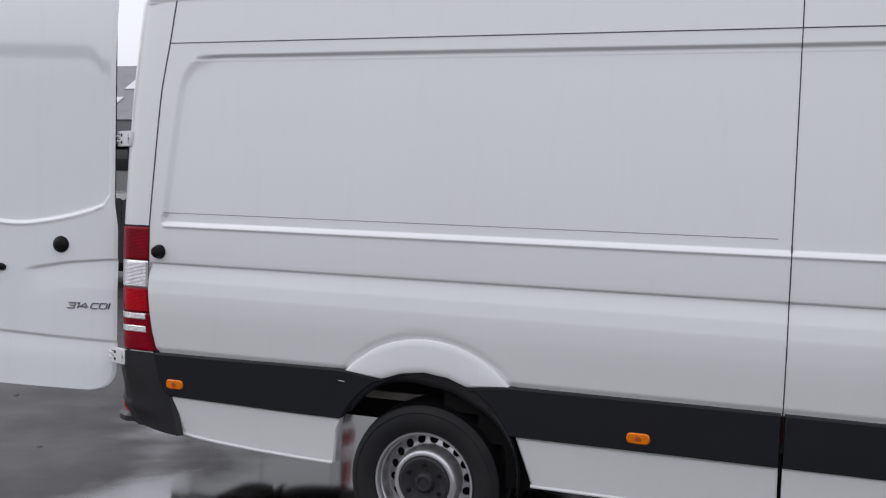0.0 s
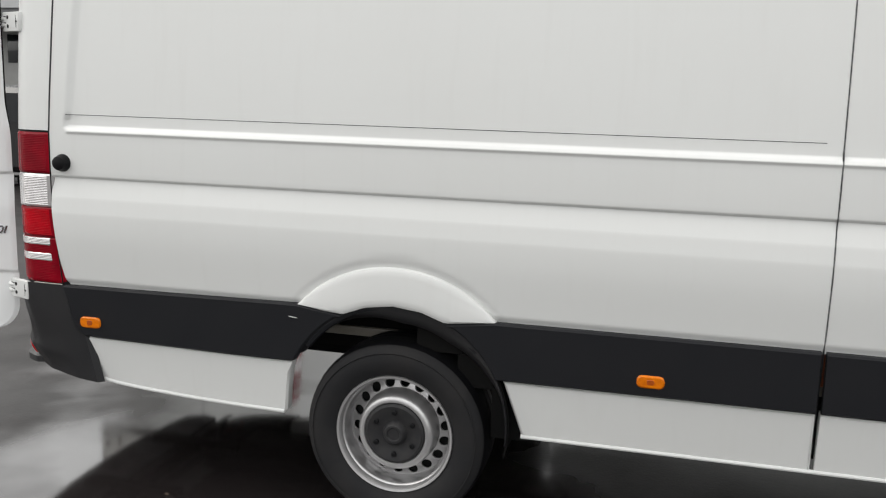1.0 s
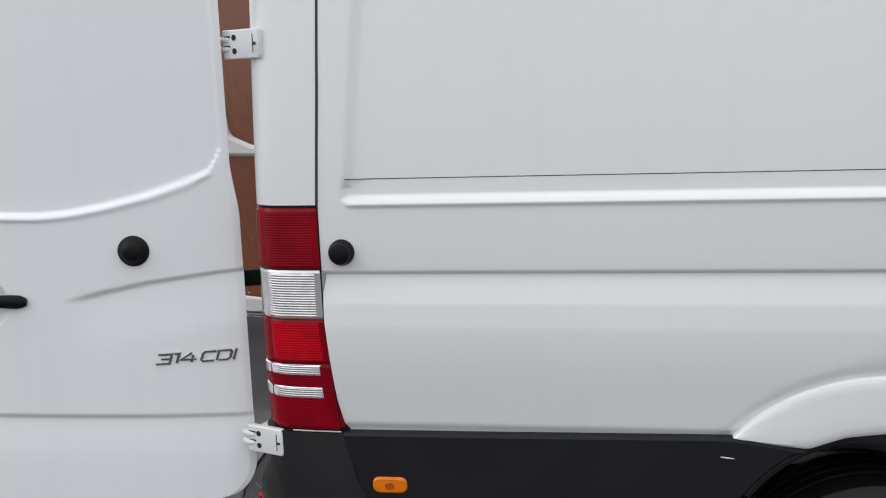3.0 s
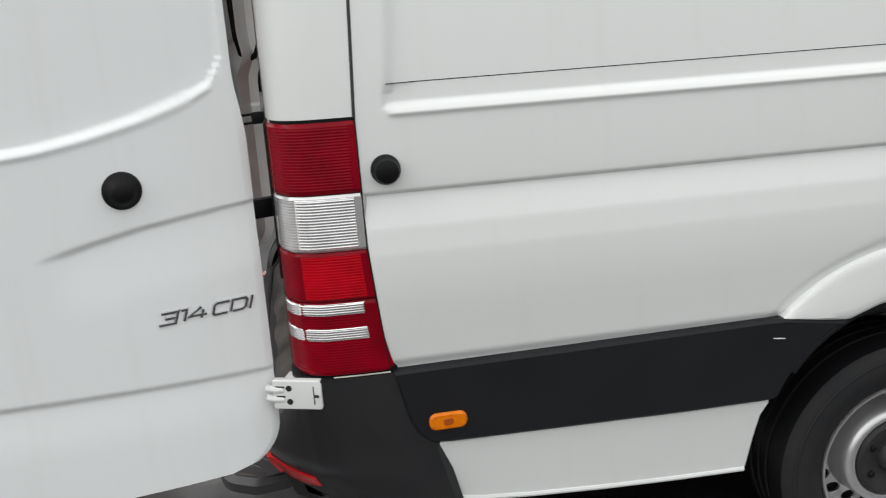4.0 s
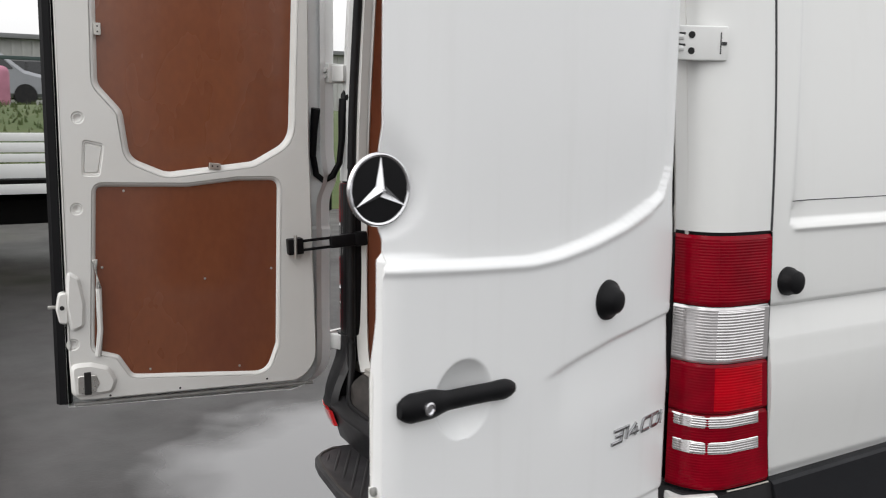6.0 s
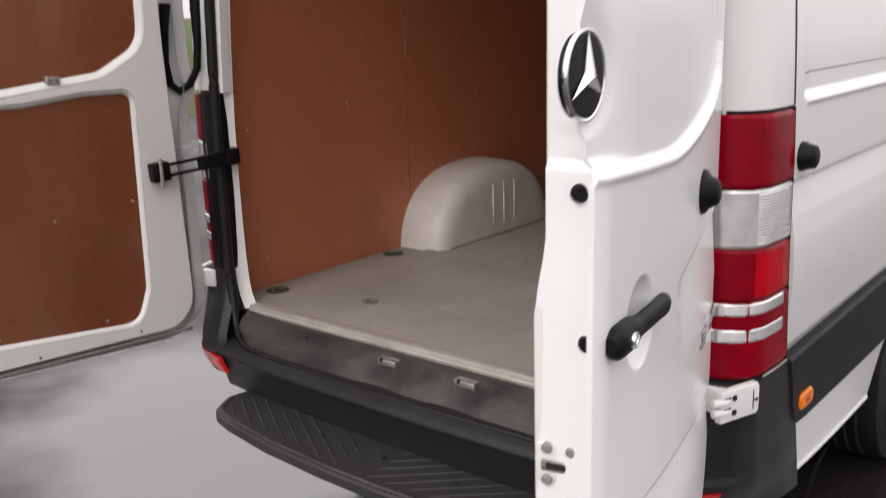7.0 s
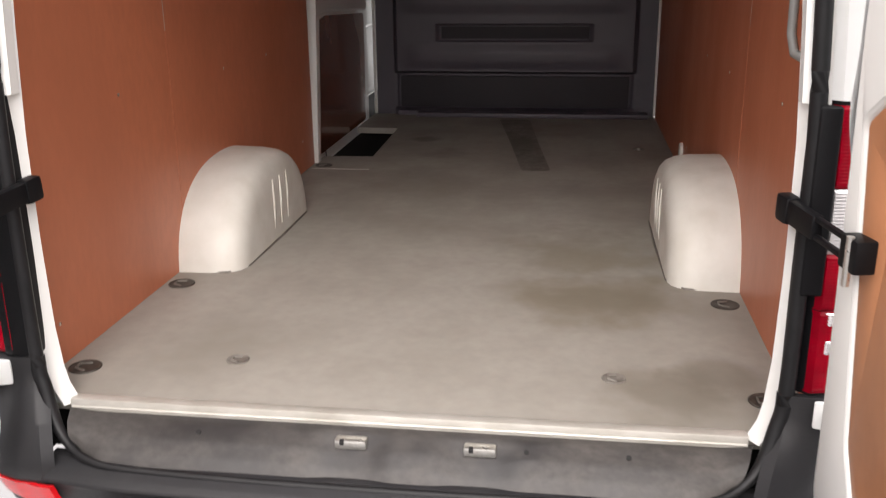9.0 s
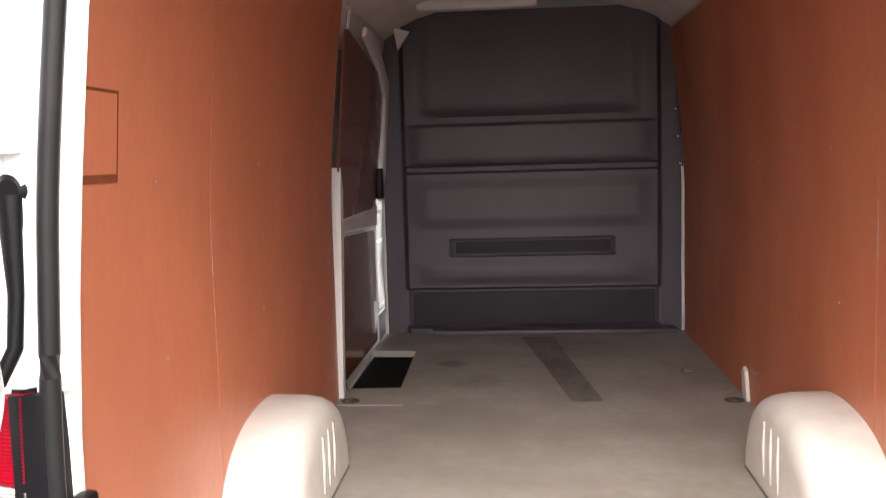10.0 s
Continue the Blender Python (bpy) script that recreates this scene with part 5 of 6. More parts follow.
        for left, wide, lines in ((0.0, 0.040, ([(0.04, 1), (0.93, 1), (0.93, 0.5), (0.30, 0.5)], [(0.93, 0.46), (0.93, 0), (0.04, 0)])), (0.048, 0.012, ([(-0.3, 1), (0.7, 1), (0.7, 0)],)),
                                  (0.064, 0.041, ([(0.60, 1), (0.02, 0.28), (1.0, 0.28)], [(0.74, 0.72), (0.74, 0)])), (0.118, 0.036, ([(0.98, 1), (0.18, 1), (0.04, 0.84), (0.04, 0.16), (0.18, 0), (0.98, 0)],)),
                                  (0.159, 0.037, ([(0.04, 0), (0.04, 1), (0.80, 1), (0.96, 0.80), (0.96, 0.20), (0.80, 0), (0.20, 0)],)), (0.203, 0.005, ([(0.5, 1.08), (0.5, -0.08)],))):
            for line in lines:
                strokes.append([((left + wide * a) + 0.0085 * b2, 0.0255 * b2) for a, b2 in line])
        bm = bmesh.new()
        for k, line in enumerate(strokes):
            rows = []
            for i, p in enumerate(line):
                p = Vector(p)
                into = (p - Vector(line[i - 1])).normalized() if i else (Vector(line[1]) - p).normalized()
                outof = (Vector(line[i + 1]) - p).normalized() if i < len(line) - 1 else into
                n0 = Vector((-into.y, into.x))
                n1 = Vector((-outof.y, outof.x))
                mid = (n0 + n1).normalized()
                mid *= 0.0035 / max(0.45, mid.dot(n0))
                high = 0.0040 + 0.0003 * (k % 2)
                row = []
                for share, h in ((1.0, 0.0), (1.0, high - 0.0012), (0.62, high), (-0.62, high), (-1.0, high - 0.0012), (-1.0, 0.0)):
                    q = p + mid * share
                    s = 0.276 - q.x
                    row.append(bm.verts.new(at(s, 0.9830 + q.y, -h - door_skin(s, 0.99, length))))
                rows.append(row)
            for r0, r1 in zip(rows, rows[1:]):
                for i in range(5):
                    bm.faces.new((r0[i], r0[i + 1], r1[i + 1], r1[i]))
            bm.faces.new(rows[0])
            bm.faces.new(rows[-1][::-1])
        part("model_number", bm, "badge", door, "raised dark chrome model lettering", smooth=0)
        # free edge: buffers, latch, slot
        dd = pose(0, 0, 0, 0, -90, beta)
        for z, w in ((1.379, 0.054), (1.172, 0.042)):
            part("edge_buffer", turned([(0.0, 0.008), (0.009, 0.008), (0.0120, 0.005), (0.0132, 0.0), (0.0132, -0.006)], Matrix.Translation(plane(0.827, z, w)) @ dd, 20), "rubber", door, "black rubber edge buffer")
        latch = part("latch_plate", boxed((-0.026, -0.03, 0), (0.026, 0.03, 0.006), 0.003, 2, Matrix.Translation(at(0.8120, 0.978, 0.080)) @ dd @ pose(0, 0, 0, 0, 0, 90)), "white_in", door)
        part("latch_slot", boxed((-0.024, -0.010, 0.0055), (0.018, 0.008, 0.0085), 0.002, 2, Matrix.Translation(at(0.8120, 0.975, 0.080)) @ dd @ pose(0, 0, 0, 0, 0, 90)), "zinc", latch)
        part("latch_hole", boxed((-0.022, -0.006, 0.008), (0.010, 0.004, 0.0092), 0.001, 1, Matrix.Translation(at(0.8120, 0.975, 0.080)) @ dd @ pose(0, 0, 0, 0, 0, 90)), "ink", latch)
        for w, z in ((0.103, 1.004), (0.066, 1.004), (0.103, 0.954)):
            part("latch_bolt", turned([(0.0080, -0.004), (0.0080, 0.004), (0.005, 0.006), (0, 0.006)], Matrix.Translation(plane(0.8190 + 0.05 * (0.103 - w), z, w)) @ dd, 10), "pocket", latch)
        part("edge_slot", boxed((-0.016, -0.0055, -0.002), (0.016, 0.0055, 0.002), 0.002, 2, Matrix.Translation(plane(0.8245, 0.915, 0.059)) @ dd), "ink", door, "dark slot")
    else:
        # dimples, wedge pressing and locks on the free edge of the inner frame
        inn = lambda s, z, q=0.0: Matrix.Translation(at(s, z, thick + q)) @ pose(0, 0, 0, 90, 0, -beta)
        part("lock_boss", plate(rounded([(0.985, 1.12), (0.945, 1.09), (0.930, 1.0), (0.935, 0.92), (0.980, 0.90), (0.994, 1.0)], 0.02, 4), at, thick - 0.002, thick + 0.014, chamfer=0.010), "white_in", door)
        lk = part("door_lock", plate(rounded([(0.985, 1.045), (1.015, 1.04), (1.025, 0.985), (1.015, 0.935), (0.985, 0.93)], 0.015, 4), at, thick - 0.03, thick + 0.010, chamfer=0.006), "white_in", door, "white door lock cover")
        part("lock_hole", turned([(0.008, 0), (0.008, 0.0015), (0, 0.0015)], inn(1.005, 0.990, 0.010), 12), "ink", lk)
        part("lock_tongue", boxed((-0.018, -0.006, 0), (0.018, 0.006, 0.008), 0.002, 2, inn(1.032, 0.992, -0.01)), "zinc", lk)
        part("bottom_boss", plate(rounded([(0.990, 0.79), (0.92, 0.79), (0.860, 0.77), (0.835, 0.72), (0.85, 0.675), (0.985, 0.668)], 0.03, 4), at, thick - 0.002, thick + 0.016, chamfer=0.012), "white_in", door)
        bl = part("bottom_lock", plate(rounded([(0.965, 0.748), (0.905, 0.748), (0.895, 0.715), (0.91, 0.685), (0.965, 0.685)], 0.008, 3), at, thick + 0.014, thick + 0.020, chamfer=0.002), "zinc", door, "metal bottom lock")
        part("bolt_slot", plate(rounded([(0.945, 0.760), (0.922, 0.760), (0.922, 0.68), (0.945, 0.68)], 0.003, 2), at, thick + 0.018, thick + 0.024, chamfer=0.001), "ink", bl)
        part("frame_channel", tube([at(0.895, 1.15, thick), at(0.885, 1.05, thick + 0.002), at(0.885, 0.90, thick + 0.002), at(0.895, 0.81, thick)], 0.010, 8), "white_in", door)
        # black overlapping lip and its seal
        part("lap_seal", tube([at(length + 0.010, z, 0.035) for z in spread(0.64, 2.55, 0.2)], 0.027, 8, flat=1.0), "rubber", door, "black rubber lap seal")
        part("bottom_seal", tube([at(length - 0.02 - 0.86 * i / 20, 0.640 - 0.012 * i / 20, thick - 0.012) for i in range(21)], 0.007, 8), "pocket", door)
        for s in (0.62, 0.30, 0.86):
            part("drain_hole", turned([(0.004, 0), (0.004, 0.001), (0, 0.001)], inn(s, 0.664, 0.0), 8), "ink", door)
    # check strap between body and door
    z = 1.168
    p0 = Vector((-0.005, sgn * 0.798, z + 0.02))
    p1 = at(0.195, z + (0.012 if sgn < 0 else 0), thick + 0.026)
    strap = new("check_strap")
    strap.parent = van
    dirv = (p1 - p0).normalized()
    turn = dirv.to_track_quat("X", "Z").to_matrix().to_4x4()
    ln = (p1 - p0).length
    part("strap_bar", boxed((0.02, -0.006, 0.012), (ln - 0.02, 0.006, 0.022), 0.003, 2, Matrix.Translation(p0) @ turn), "rubber", strap, "black check strap")
    part("strap_bar", boxed((0.02, -0.006, -0.022), (ln - 0.02, 0.006, -0.012), 0.003, 2, Matrix.Translation(p0) @ turn), "rubber", strap)
    part("strap_sleeve", boxed((0.03, -0.012, -0.024), (ln * 0.50, 0.012, 0.024), 0.008, 2, Matrix.Translation(p0) @ turn), "rubber", strap)
    part("strap_end", boxed((-0.012, -0.016, -0.028), (0.040, 0.016, 0.028), 0.010, 2, Matrix.Translation(p0) @ turn), "rubber", strap)
    part("strap_box", boxed((-0.032, -0.020, -0.030), (0.026, 0.020, 0.030), 0.006, 2, Matrix.Translation(at(0.195, z + (0.012 if sgn < 0 else 0), thick + 0.020)) @ turn), "rubber", strap, "black strap box")
    part("strap_pin", tube([at(0.195, z - 0.044, thick + 0.038), at(0.195, z, thick + 0.038), at(0.195, z + 0.044, thick + 0.038)], 0.007, 8), "zinc", strap)
    return door


rear_door(-1, 13.2, 0.871, 0.105)
rear_door(1, 7.0, 0.998, 0.085)

# wiring loops between the pillars and the doors
for sgn in (1,):
    hose = [(-0.052, 0.868, 1.715), (-0.062, 0.866, 1.66), (-0.068, 0.862, 1.56), (-0.075, 0.866, 1.475), (-0.095, 0.885, 1.425), (-0.125, 0.90, 1.405), (-0.155, 0.905, 1.43), (-0.170, 0.90, 1.50), (-0.172, 0.885, 1.60), (-0.170, 0.870, 1.68)]
    pts = [Vector((x, sgn * y, z)) for x, y, z in hose]
    part("wiring_loop", tube(pts, [0.022, 0.017, 0.0125, 0.0125, 0.0125, 0.0125, 0.0125, 0.0125, 0.014, 0.018], 12), "rubber", van, "black rubber wiring loop")
    part("loop_boot", turned([(0.028, -0.01), (0.028, 0.006), (0.018, 0.014), (0, 0.014)], pose(-0.046, sgn * 0.868, 1.725, 0, -90, 0), 18), "rubber", van)

# ---- load space ----
deck_pts = [(0.012, -0.908), (0.93, -0.908), (0.96, -0.72), (1.73, -0.72), (1.76, -0.908), (4.16, -0.908), (4.16, 0.92), (3.635, 0.92), (3.62, 0.668), (2.80, 0.648), (2.785, 0.908), (1.76, 0.908), (1.73, 0.72), (0.96, 0.72), (0.93, 0.908), (0.012, 0.908)]
deck = part("load_floor", plate(deck_pts, lambda u, v, d: Vector((u, v, d)), 0.635, 0.670, chamfer=0.002), "deck", van, "worn grey load floor")
for x, y, big in ((0.170, 0.842, 1), (0.802, 0.850, 1), (0.173, -0.845, 1), (0.800, -0.845, 1), (0.258, 0.466, 0), (0.256, -0.498, 0), (2.56, 0.846, 1), (2.545, -0.846, 1), (3.10, -0.74, 0)):
    r = 0.042 if big else 0.030
    ring = part("lashing_ring", turned([(r, -0.001), (r, 0.0025), (r * 0.93, 0.004), (r * 0.85, 0.002), (r * 0.8, 0.0012), (0, 0.0012)], pose(x, y, 0.670), 28), "ring" if big else "stain", deck, "recessed dark lashing ring")
    part("ring_bar", tube([(x - r * 0.55, y - r * 0.2, 0.672), (x - r * 0.3, y + r * 0.45, 0.674), (x + r * 0.3, y + r * 0.45, 0.674), (x + r * 0.55, y - r * 0.2, 0.672)], 0.0032, 8), "stain", ring)
# worn marks with ragged edges on the floor
def mark(name, outline, mat, h=0.0012):
    bm = plate(outline, lambda u, v, d: Vector((u, v, 0.670 + d)), -0.004, h)
    return part(name, bm, mat, deck, smooth=0)


mark("dark_wear_mark", rounded([(3.98, 0.073), (3.98, -0.118), (3.2, -0.205), (2.54, -0.285), (2.535, -0.145), (3.2, -0.05)], 0.03), "stain")
part("step_well", boxed((2.80, 0.66, 0.40), (4.14, 0.93, 0.44), 0.01), "ring", van, "dark side door step well")
part("well_riser", boxed((2.80, 0.625, 0.42), (3.62, 0.645, 0.634), 0.004), "ring", van)
part("floor_edge_trim", boxed((2.484, 0.60, 0.6695), (2.494, 0.89, 0.6725), 0.001, 1), "alu", van)


def wall_y(z):
    return 0.905 - 0.10 * max(0.0, z - 1.55) ** 1.5


def strip_wall(name, sgn, x0, x1, z0, z1, mat="ply", label="brown film-faced plywood wall lining", out=0.0, front=None):
    """A lining sheet that follows the lean of the wall."""
    def clear(u, v):
        x, z = x0 + (x1 - x0) * u, z0 + (z1 - z0) * v
        return (abs(x - 1.31) / 0.35) ** 2.6 + ((z - 0.66) / 0.27) ** 2.3 > 1
    bm = sheet(int((x1 - x0) / 0.03), 60, lambda u, v: Vector((x0 + (x1 - x0) * u, sgn * (wall_y(z0 + (z1 - z0) * v) + out), z0 + (z1 - z0) * v)), clear)
    skirted(bm, (0, sgn * 0.009, 0))
    return part(name, bm, mat, van, label)


for sgn in (-1, 1):
    joint = 0.985 if sgn > 0 else 1.13
    strip_wall("wall_lining", sgn, 0.070, joint - 0.002, 0.6705, 2.46)
    strip_wall("wall_lining", sgn, joint + 0.002, 2.60 if sgn > 0 else 4.10, 0.6705, 2.46)
    part("lining_gap", boxed((joint - 0.0035, sgn * 0.917 - 0.003, 1.45), (joint + 0.0035, sgn * 0.917 + 0.003, 1.62)), "edge", van)
    # light sliver at the joint
    part("gap_edge", boxed((joint - 0.002, min(sgn * 0.9045, sgn * 0.909), 1.45), (joint + 0.002, max(sgn * 0.9045, sgn * 0.909), 1.62)), "alu", van)
    # wall body behind the linings
    bm = sheet(8, 16, lambda u, v, sgn=sgn: Vector((0.06 + (4.2 if sgn < 0 else 2.62) * u, sgn * (wall_y(0.86 + 1.68 * v) + 0.022), 0.86 + 1.68 * v)))
    part("inner_wall", bm, "white_in", van)
    for k, (x, z) in enumerate(((0.16, 0.78), (0.16, 1.25), (0.16, 1.72), (0.62, 1.72), (0.62, 1.30), (1.45, 1.75), (1.45, 1.28), (1.95, 1.28), (2.4, 1.7), (2.4, 0.82))):
        part("wall_screw", turned([(0.005, 0), (0.005, 0.0018), (0, 0.0026)], pose(x + 0.03 * math.sin(k * 3 + sgn), sgn * (wall_y(z) - 0.0005), z, 90 * sgn), 8), "zinc", van)
# cover plate let into the left lining
part("lining_cover", plate([(0.215, 1.742), (0.392, 1.742), (0.392, 1.905), (0.215, 1.905)], lambda u, v, d: Vector((u, wall_y(v) - d, v)), 0.0, 0.0040, chamfer=0.0006), "ply", van, "square plywood cover plate")
part("cover_gap", plate([(0.207, 1.724), (0.402, 1.724), (0.402, 1.912), (0.207, 1.912)], lambda u, v, d: Vector((u, wall_y(v) - d, v)), -0.002, 0.0022), "ply_door", van)

# wheel boxes
for sgn in (-1, 1):
    cx, cz, hw, hh = 1.385, 0.665, 0.475, 0.325
    layers = [(0.915, 0.0), (0.80, 0.003), (0.752, 0.010), (0.722, 0.024), (0.704, 0.044), (0.694, 0.072), (0.690, 0.105)]
    n = 40
    bm = bmesh.new()
    rows = []
    for y, ins in layers:
        row = []
        for i in range(n + 1):
            a = math.pi * i / n
            c, s = math.cos(a), math.sin(a)
            x = math.copysign(abs(c) ** 0.72, c) * (hw - ins - (0.075 if c > 0 else 0.0))
            z = abs(s) ** 0.82 * (hh - ins)
            lean = 0.06 * (z / hh) * (1 if x < 0 else -1)
            row.append(bm.verts.new((cx + x + lean * 0.5, sgn * y, cz + z)))
        rows.append(row)
    for a, b2 in zip(rows, rows[1:]):
        for i in range(n):
            bm.faces.new((a[i], a[i + 1], b2[i + 1], b2[i]))
    bm.faces.new(rows[-1])
    dark = bm.copy()
    for v in dark.verts:
        v.co = Vector((1.40 + (v.co.x - 1.40) * 0.97, v.co.y + sgn * 0.012, 0.6 + (v.co.z - 0.6) * 0.97))
    part("wheel_well", dark, "under", van, "dark dirty wheel well")
    wb = part("wheel_box", bm, "white_box", van, "white painted steel wheel box", smooth=60)
    for x in (1.29, 1.37, 1.45):
        part("box_rib", tube([(x, sgn * 0.690, 0.72), (x, sgn * 0.689, 0.82), (x, sgn * 0.690, 0.90)], [0.002, 0.006, 0.002], 8), "white_box", wb)
    part("box_seam", tube([(cx - hw + 0.01, sgn * 0.80, 0.672), (cx - hw + 0.012, sgn * 0.74, 0.672), (cx - hw + 0.09, sgn * 0.692, 0.672), (cx, sgn * 0.686, 0.672), (cx + hw - 0.17, sgn * 0.69, 0.672)], 0.004, 6), "stain", wb)

# grab rail on the right lining
part("grab_rail", tube([(0.29, -0.884, 2.02), (0.29, -0.85, 2.00), (0.29, -0.835, 1.95), (0.27, -0.835, 1.7), (0.255, -0.835, 1.50), (0.235, -0.84, 1.462), (0.19, -0.862, 1.448), (0.15, -0.886, 1.444)], 0.0105, 12), "pocket", van, "grey tubular grab rail")
# small upright bracket beside the right lining
part("floor_bracket", plate(rounded([(2.50, 0.672), (2.585, 0.672), (2.60, 0.79), (2.575, 0.815), (2.545, 0.80)], 0.01, 3), lambda u, v, d: Vector((u, -0.904 + d, v)), 0.0, 0.016, chamfer=0.004), "white_box", van, "small white floor bracket")

# side door seen from inside, rear door post
part("door_post", plate([(2.605, 0.672), (2.655, 0.672), (2.785, 1.62), (2.745, 1.72), (2.72, 1.62)], lambda u, v, d: Vector((u, 0.886 + d, v)), 0.0, 0.06, chamfer=0.01), "white_in", van, "white door post")
side_door = new("sliding_door")
side_door.parent = van
tagged(side_door, "closed sliding side door seen from inside")
part("door_body", boxed((2.72, 0.950, 0.60), (4.12, 0.966, 1.44), 0.008), "white_in", side_door)
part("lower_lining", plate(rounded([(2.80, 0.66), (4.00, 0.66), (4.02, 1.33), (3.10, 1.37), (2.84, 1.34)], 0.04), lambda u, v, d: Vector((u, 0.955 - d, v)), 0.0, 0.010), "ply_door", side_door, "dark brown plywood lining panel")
part("waist_rail", plate(rounded([(2.80, 1.36), (3.10, 1.39), (4.05, 1.345), (4.06, 1.50), (3.75, 1.46), (3.25, 1.465), (2.80, 1.46)], 0.03), lambda u, v, d: Vector((u, 0.955 - d, v)), 0.0, 0.026, chamfer=0.012), "white_in", side_door, "grey-white waist rail")
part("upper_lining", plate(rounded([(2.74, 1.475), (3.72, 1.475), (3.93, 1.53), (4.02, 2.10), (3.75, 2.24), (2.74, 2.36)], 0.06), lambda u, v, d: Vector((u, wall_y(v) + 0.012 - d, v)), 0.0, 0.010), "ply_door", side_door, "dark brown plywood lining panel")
part("front_frame", plate(rounded([(4.02, 1.50), (4.12, 1.50), (4.16, 2.20), (3.70, 2.36), (3.20, 2.42), (3.20, 2.37), (3.72, 2.26), (4.05, 2.12)], 0.02), lambda u, v, d: Vector((u, wall_y(v) + 0.012 - d, v)), 0.0, 0.025, chamfer=0.008), "white_in", side_door)
part("inside_handle", boxed((3.86, 0.868, 1.52), (3.96, 0.905, 1.70), 0.012), "rubber", side_door, "black inside handle")

# bulkhead
def bulk_relief(y, z):
    e = 0.785 - abs(y)
    d = 0.05 * smooth01(0.0, 0.035, e)
    d -= 0.035 * smooth01(1.650, 1.662, z) * smooth01(1.705, 1.693, z) * smooth01(0.0, 0.05, e)
    d -= 0.045 * smooth01(0.695, 0.72, z) * smooth01(0.955, 0.935, z) * smooth01(0.0, 0.03, e)
    d += 0.018 * smooth01(1.70, 1.73, z) * smooth01(1.955, 1.93, z) * smooth01(0.05, 0.12, e)
    d += 0.018 * smooth01(0.98, 1.01, z) * smooth01(1.125, 1.10, z) * smooth01(0.1, 0.16, e)
    d -= 0.022 * smooth01(1.140, 1.152, z) * smooth01(1.255, 1.243, z) * smooth01(0.51, 0.47, abs(y))
    d += 0.012 * smooth01(1.33, 1.36, z) * smooth01(1.60, 1.57, z) * smooth01(0.08, 0.14, e)
    d -= 0.03 * smooth01(2.0, 2.03, z) * smooth01(0.12, 0.18, e)
    return d


bz = spread(0.64, 2.62, 0.03, [(1.655, 0.02, 0.005), (1.70, 0.02, 0.005), (0.945, 0.02, 0.005), (0.71, 0.02, 0.006), (1.146, 0.01, 0.004), (1.25, 0.01, 0.004), (1.94, 0.02, 0.006)])
bz = [(z - 0.64) / 1.98 for z in bz]
by = spread(-0.90, 0.90, 0.04, [(s * c, 0.03, 0.006) for s in (-1, 1) for c in (0.77, 0.49)])
by = [(y + 0.90) / 1.80 for y in by]
bm = sheet(by, bz, lambda u, v: Vector((4.175 - bulk_relief(-0.90 + 1.8 * u, 0.64 + 1.98 * v), -0.90 + 1.8 * u, 0.64 + 1.98 * v)))
bulkhead = part("bulkhead", bm, "bulk", van, "dark grey pressed steel bulkhead")
# dark panel and pad set in the recesses to stand for their shade
part("kick_shade_panel", boxed((4.128, -0.735, 0.722), (4.156, 0.735, 0.925), 0.010), "bulk_shade", bulkhead, "lower bulkhead recess, its shade put in as a dark panel")
part("slot_shade_pad", boxed((4.140, -0.475, 1.160), (4.149, 0.465, 1.236), 0.006), "bulk_shade", bulkhead)
for sgn in (-1, 1):
    part("pillar_edge", tube([(4.118, sgn * (wall_y(z) - 0.004), z) for z in spread(0.68, 1.66 if sgn < 0 else 1.72, 0.1)], 0.010, 8), "white_in", van, "white body edge")
    part("pillar_edge_upper", tube([(4.118, sgn * (wall_y(z) - 0.004), z) for z in spread(1.66, 2.10, 0.1)], 0.005, 8), "bulk", van)
    for z in (1.68, 1.84, 2.0):
        part("rivet", turned([(0.006, 0), (0.005, 0.003), (0, 0.004)], pose(4.112, sgn * (wall_y(z) - 0.018), z, 0, -90, 0), 8), "zinc", van)
part("bulkhead_foot", boxed((4.04, -0.86, 0.668), (4.17, 0.62, 0.700), 0.012), "bulk", bulkhead)

# roof lining and bows
bm = sheet(6, 16, lambda u, v: Vector((0.04 + 4.2 * u, -0.87 + 1.74 * v, 2.67 - 0.20 * abs(2 * v - 1) ** 3)))
part("roof_lining", skirted(bm, (0, 0, 0.01)), "liner", van, "pale roof lining")
for x in (0.9, 1.9, 2.9):
    part("roof_bow", boxed((x - 0.03, -0.78, 2.60), (x + 0.03, 0.78, 2.66), 0.01), "liner", van)
part("front_roof_bow", boxed((3.72, -0.05, 2.565), (3.82, 0.62, 2.625), 0.02), "white_in", van, "white roof bow")
part("door_corner_plate", plate([(0.80, 2.53), (0.70, 2.50), (0.775, 2.39)], lambda u, v, d: Vector((4.085 - d, u, v)), 0.0, 0.02, chamfer=0.004), "white_in", van, "white corner plate")

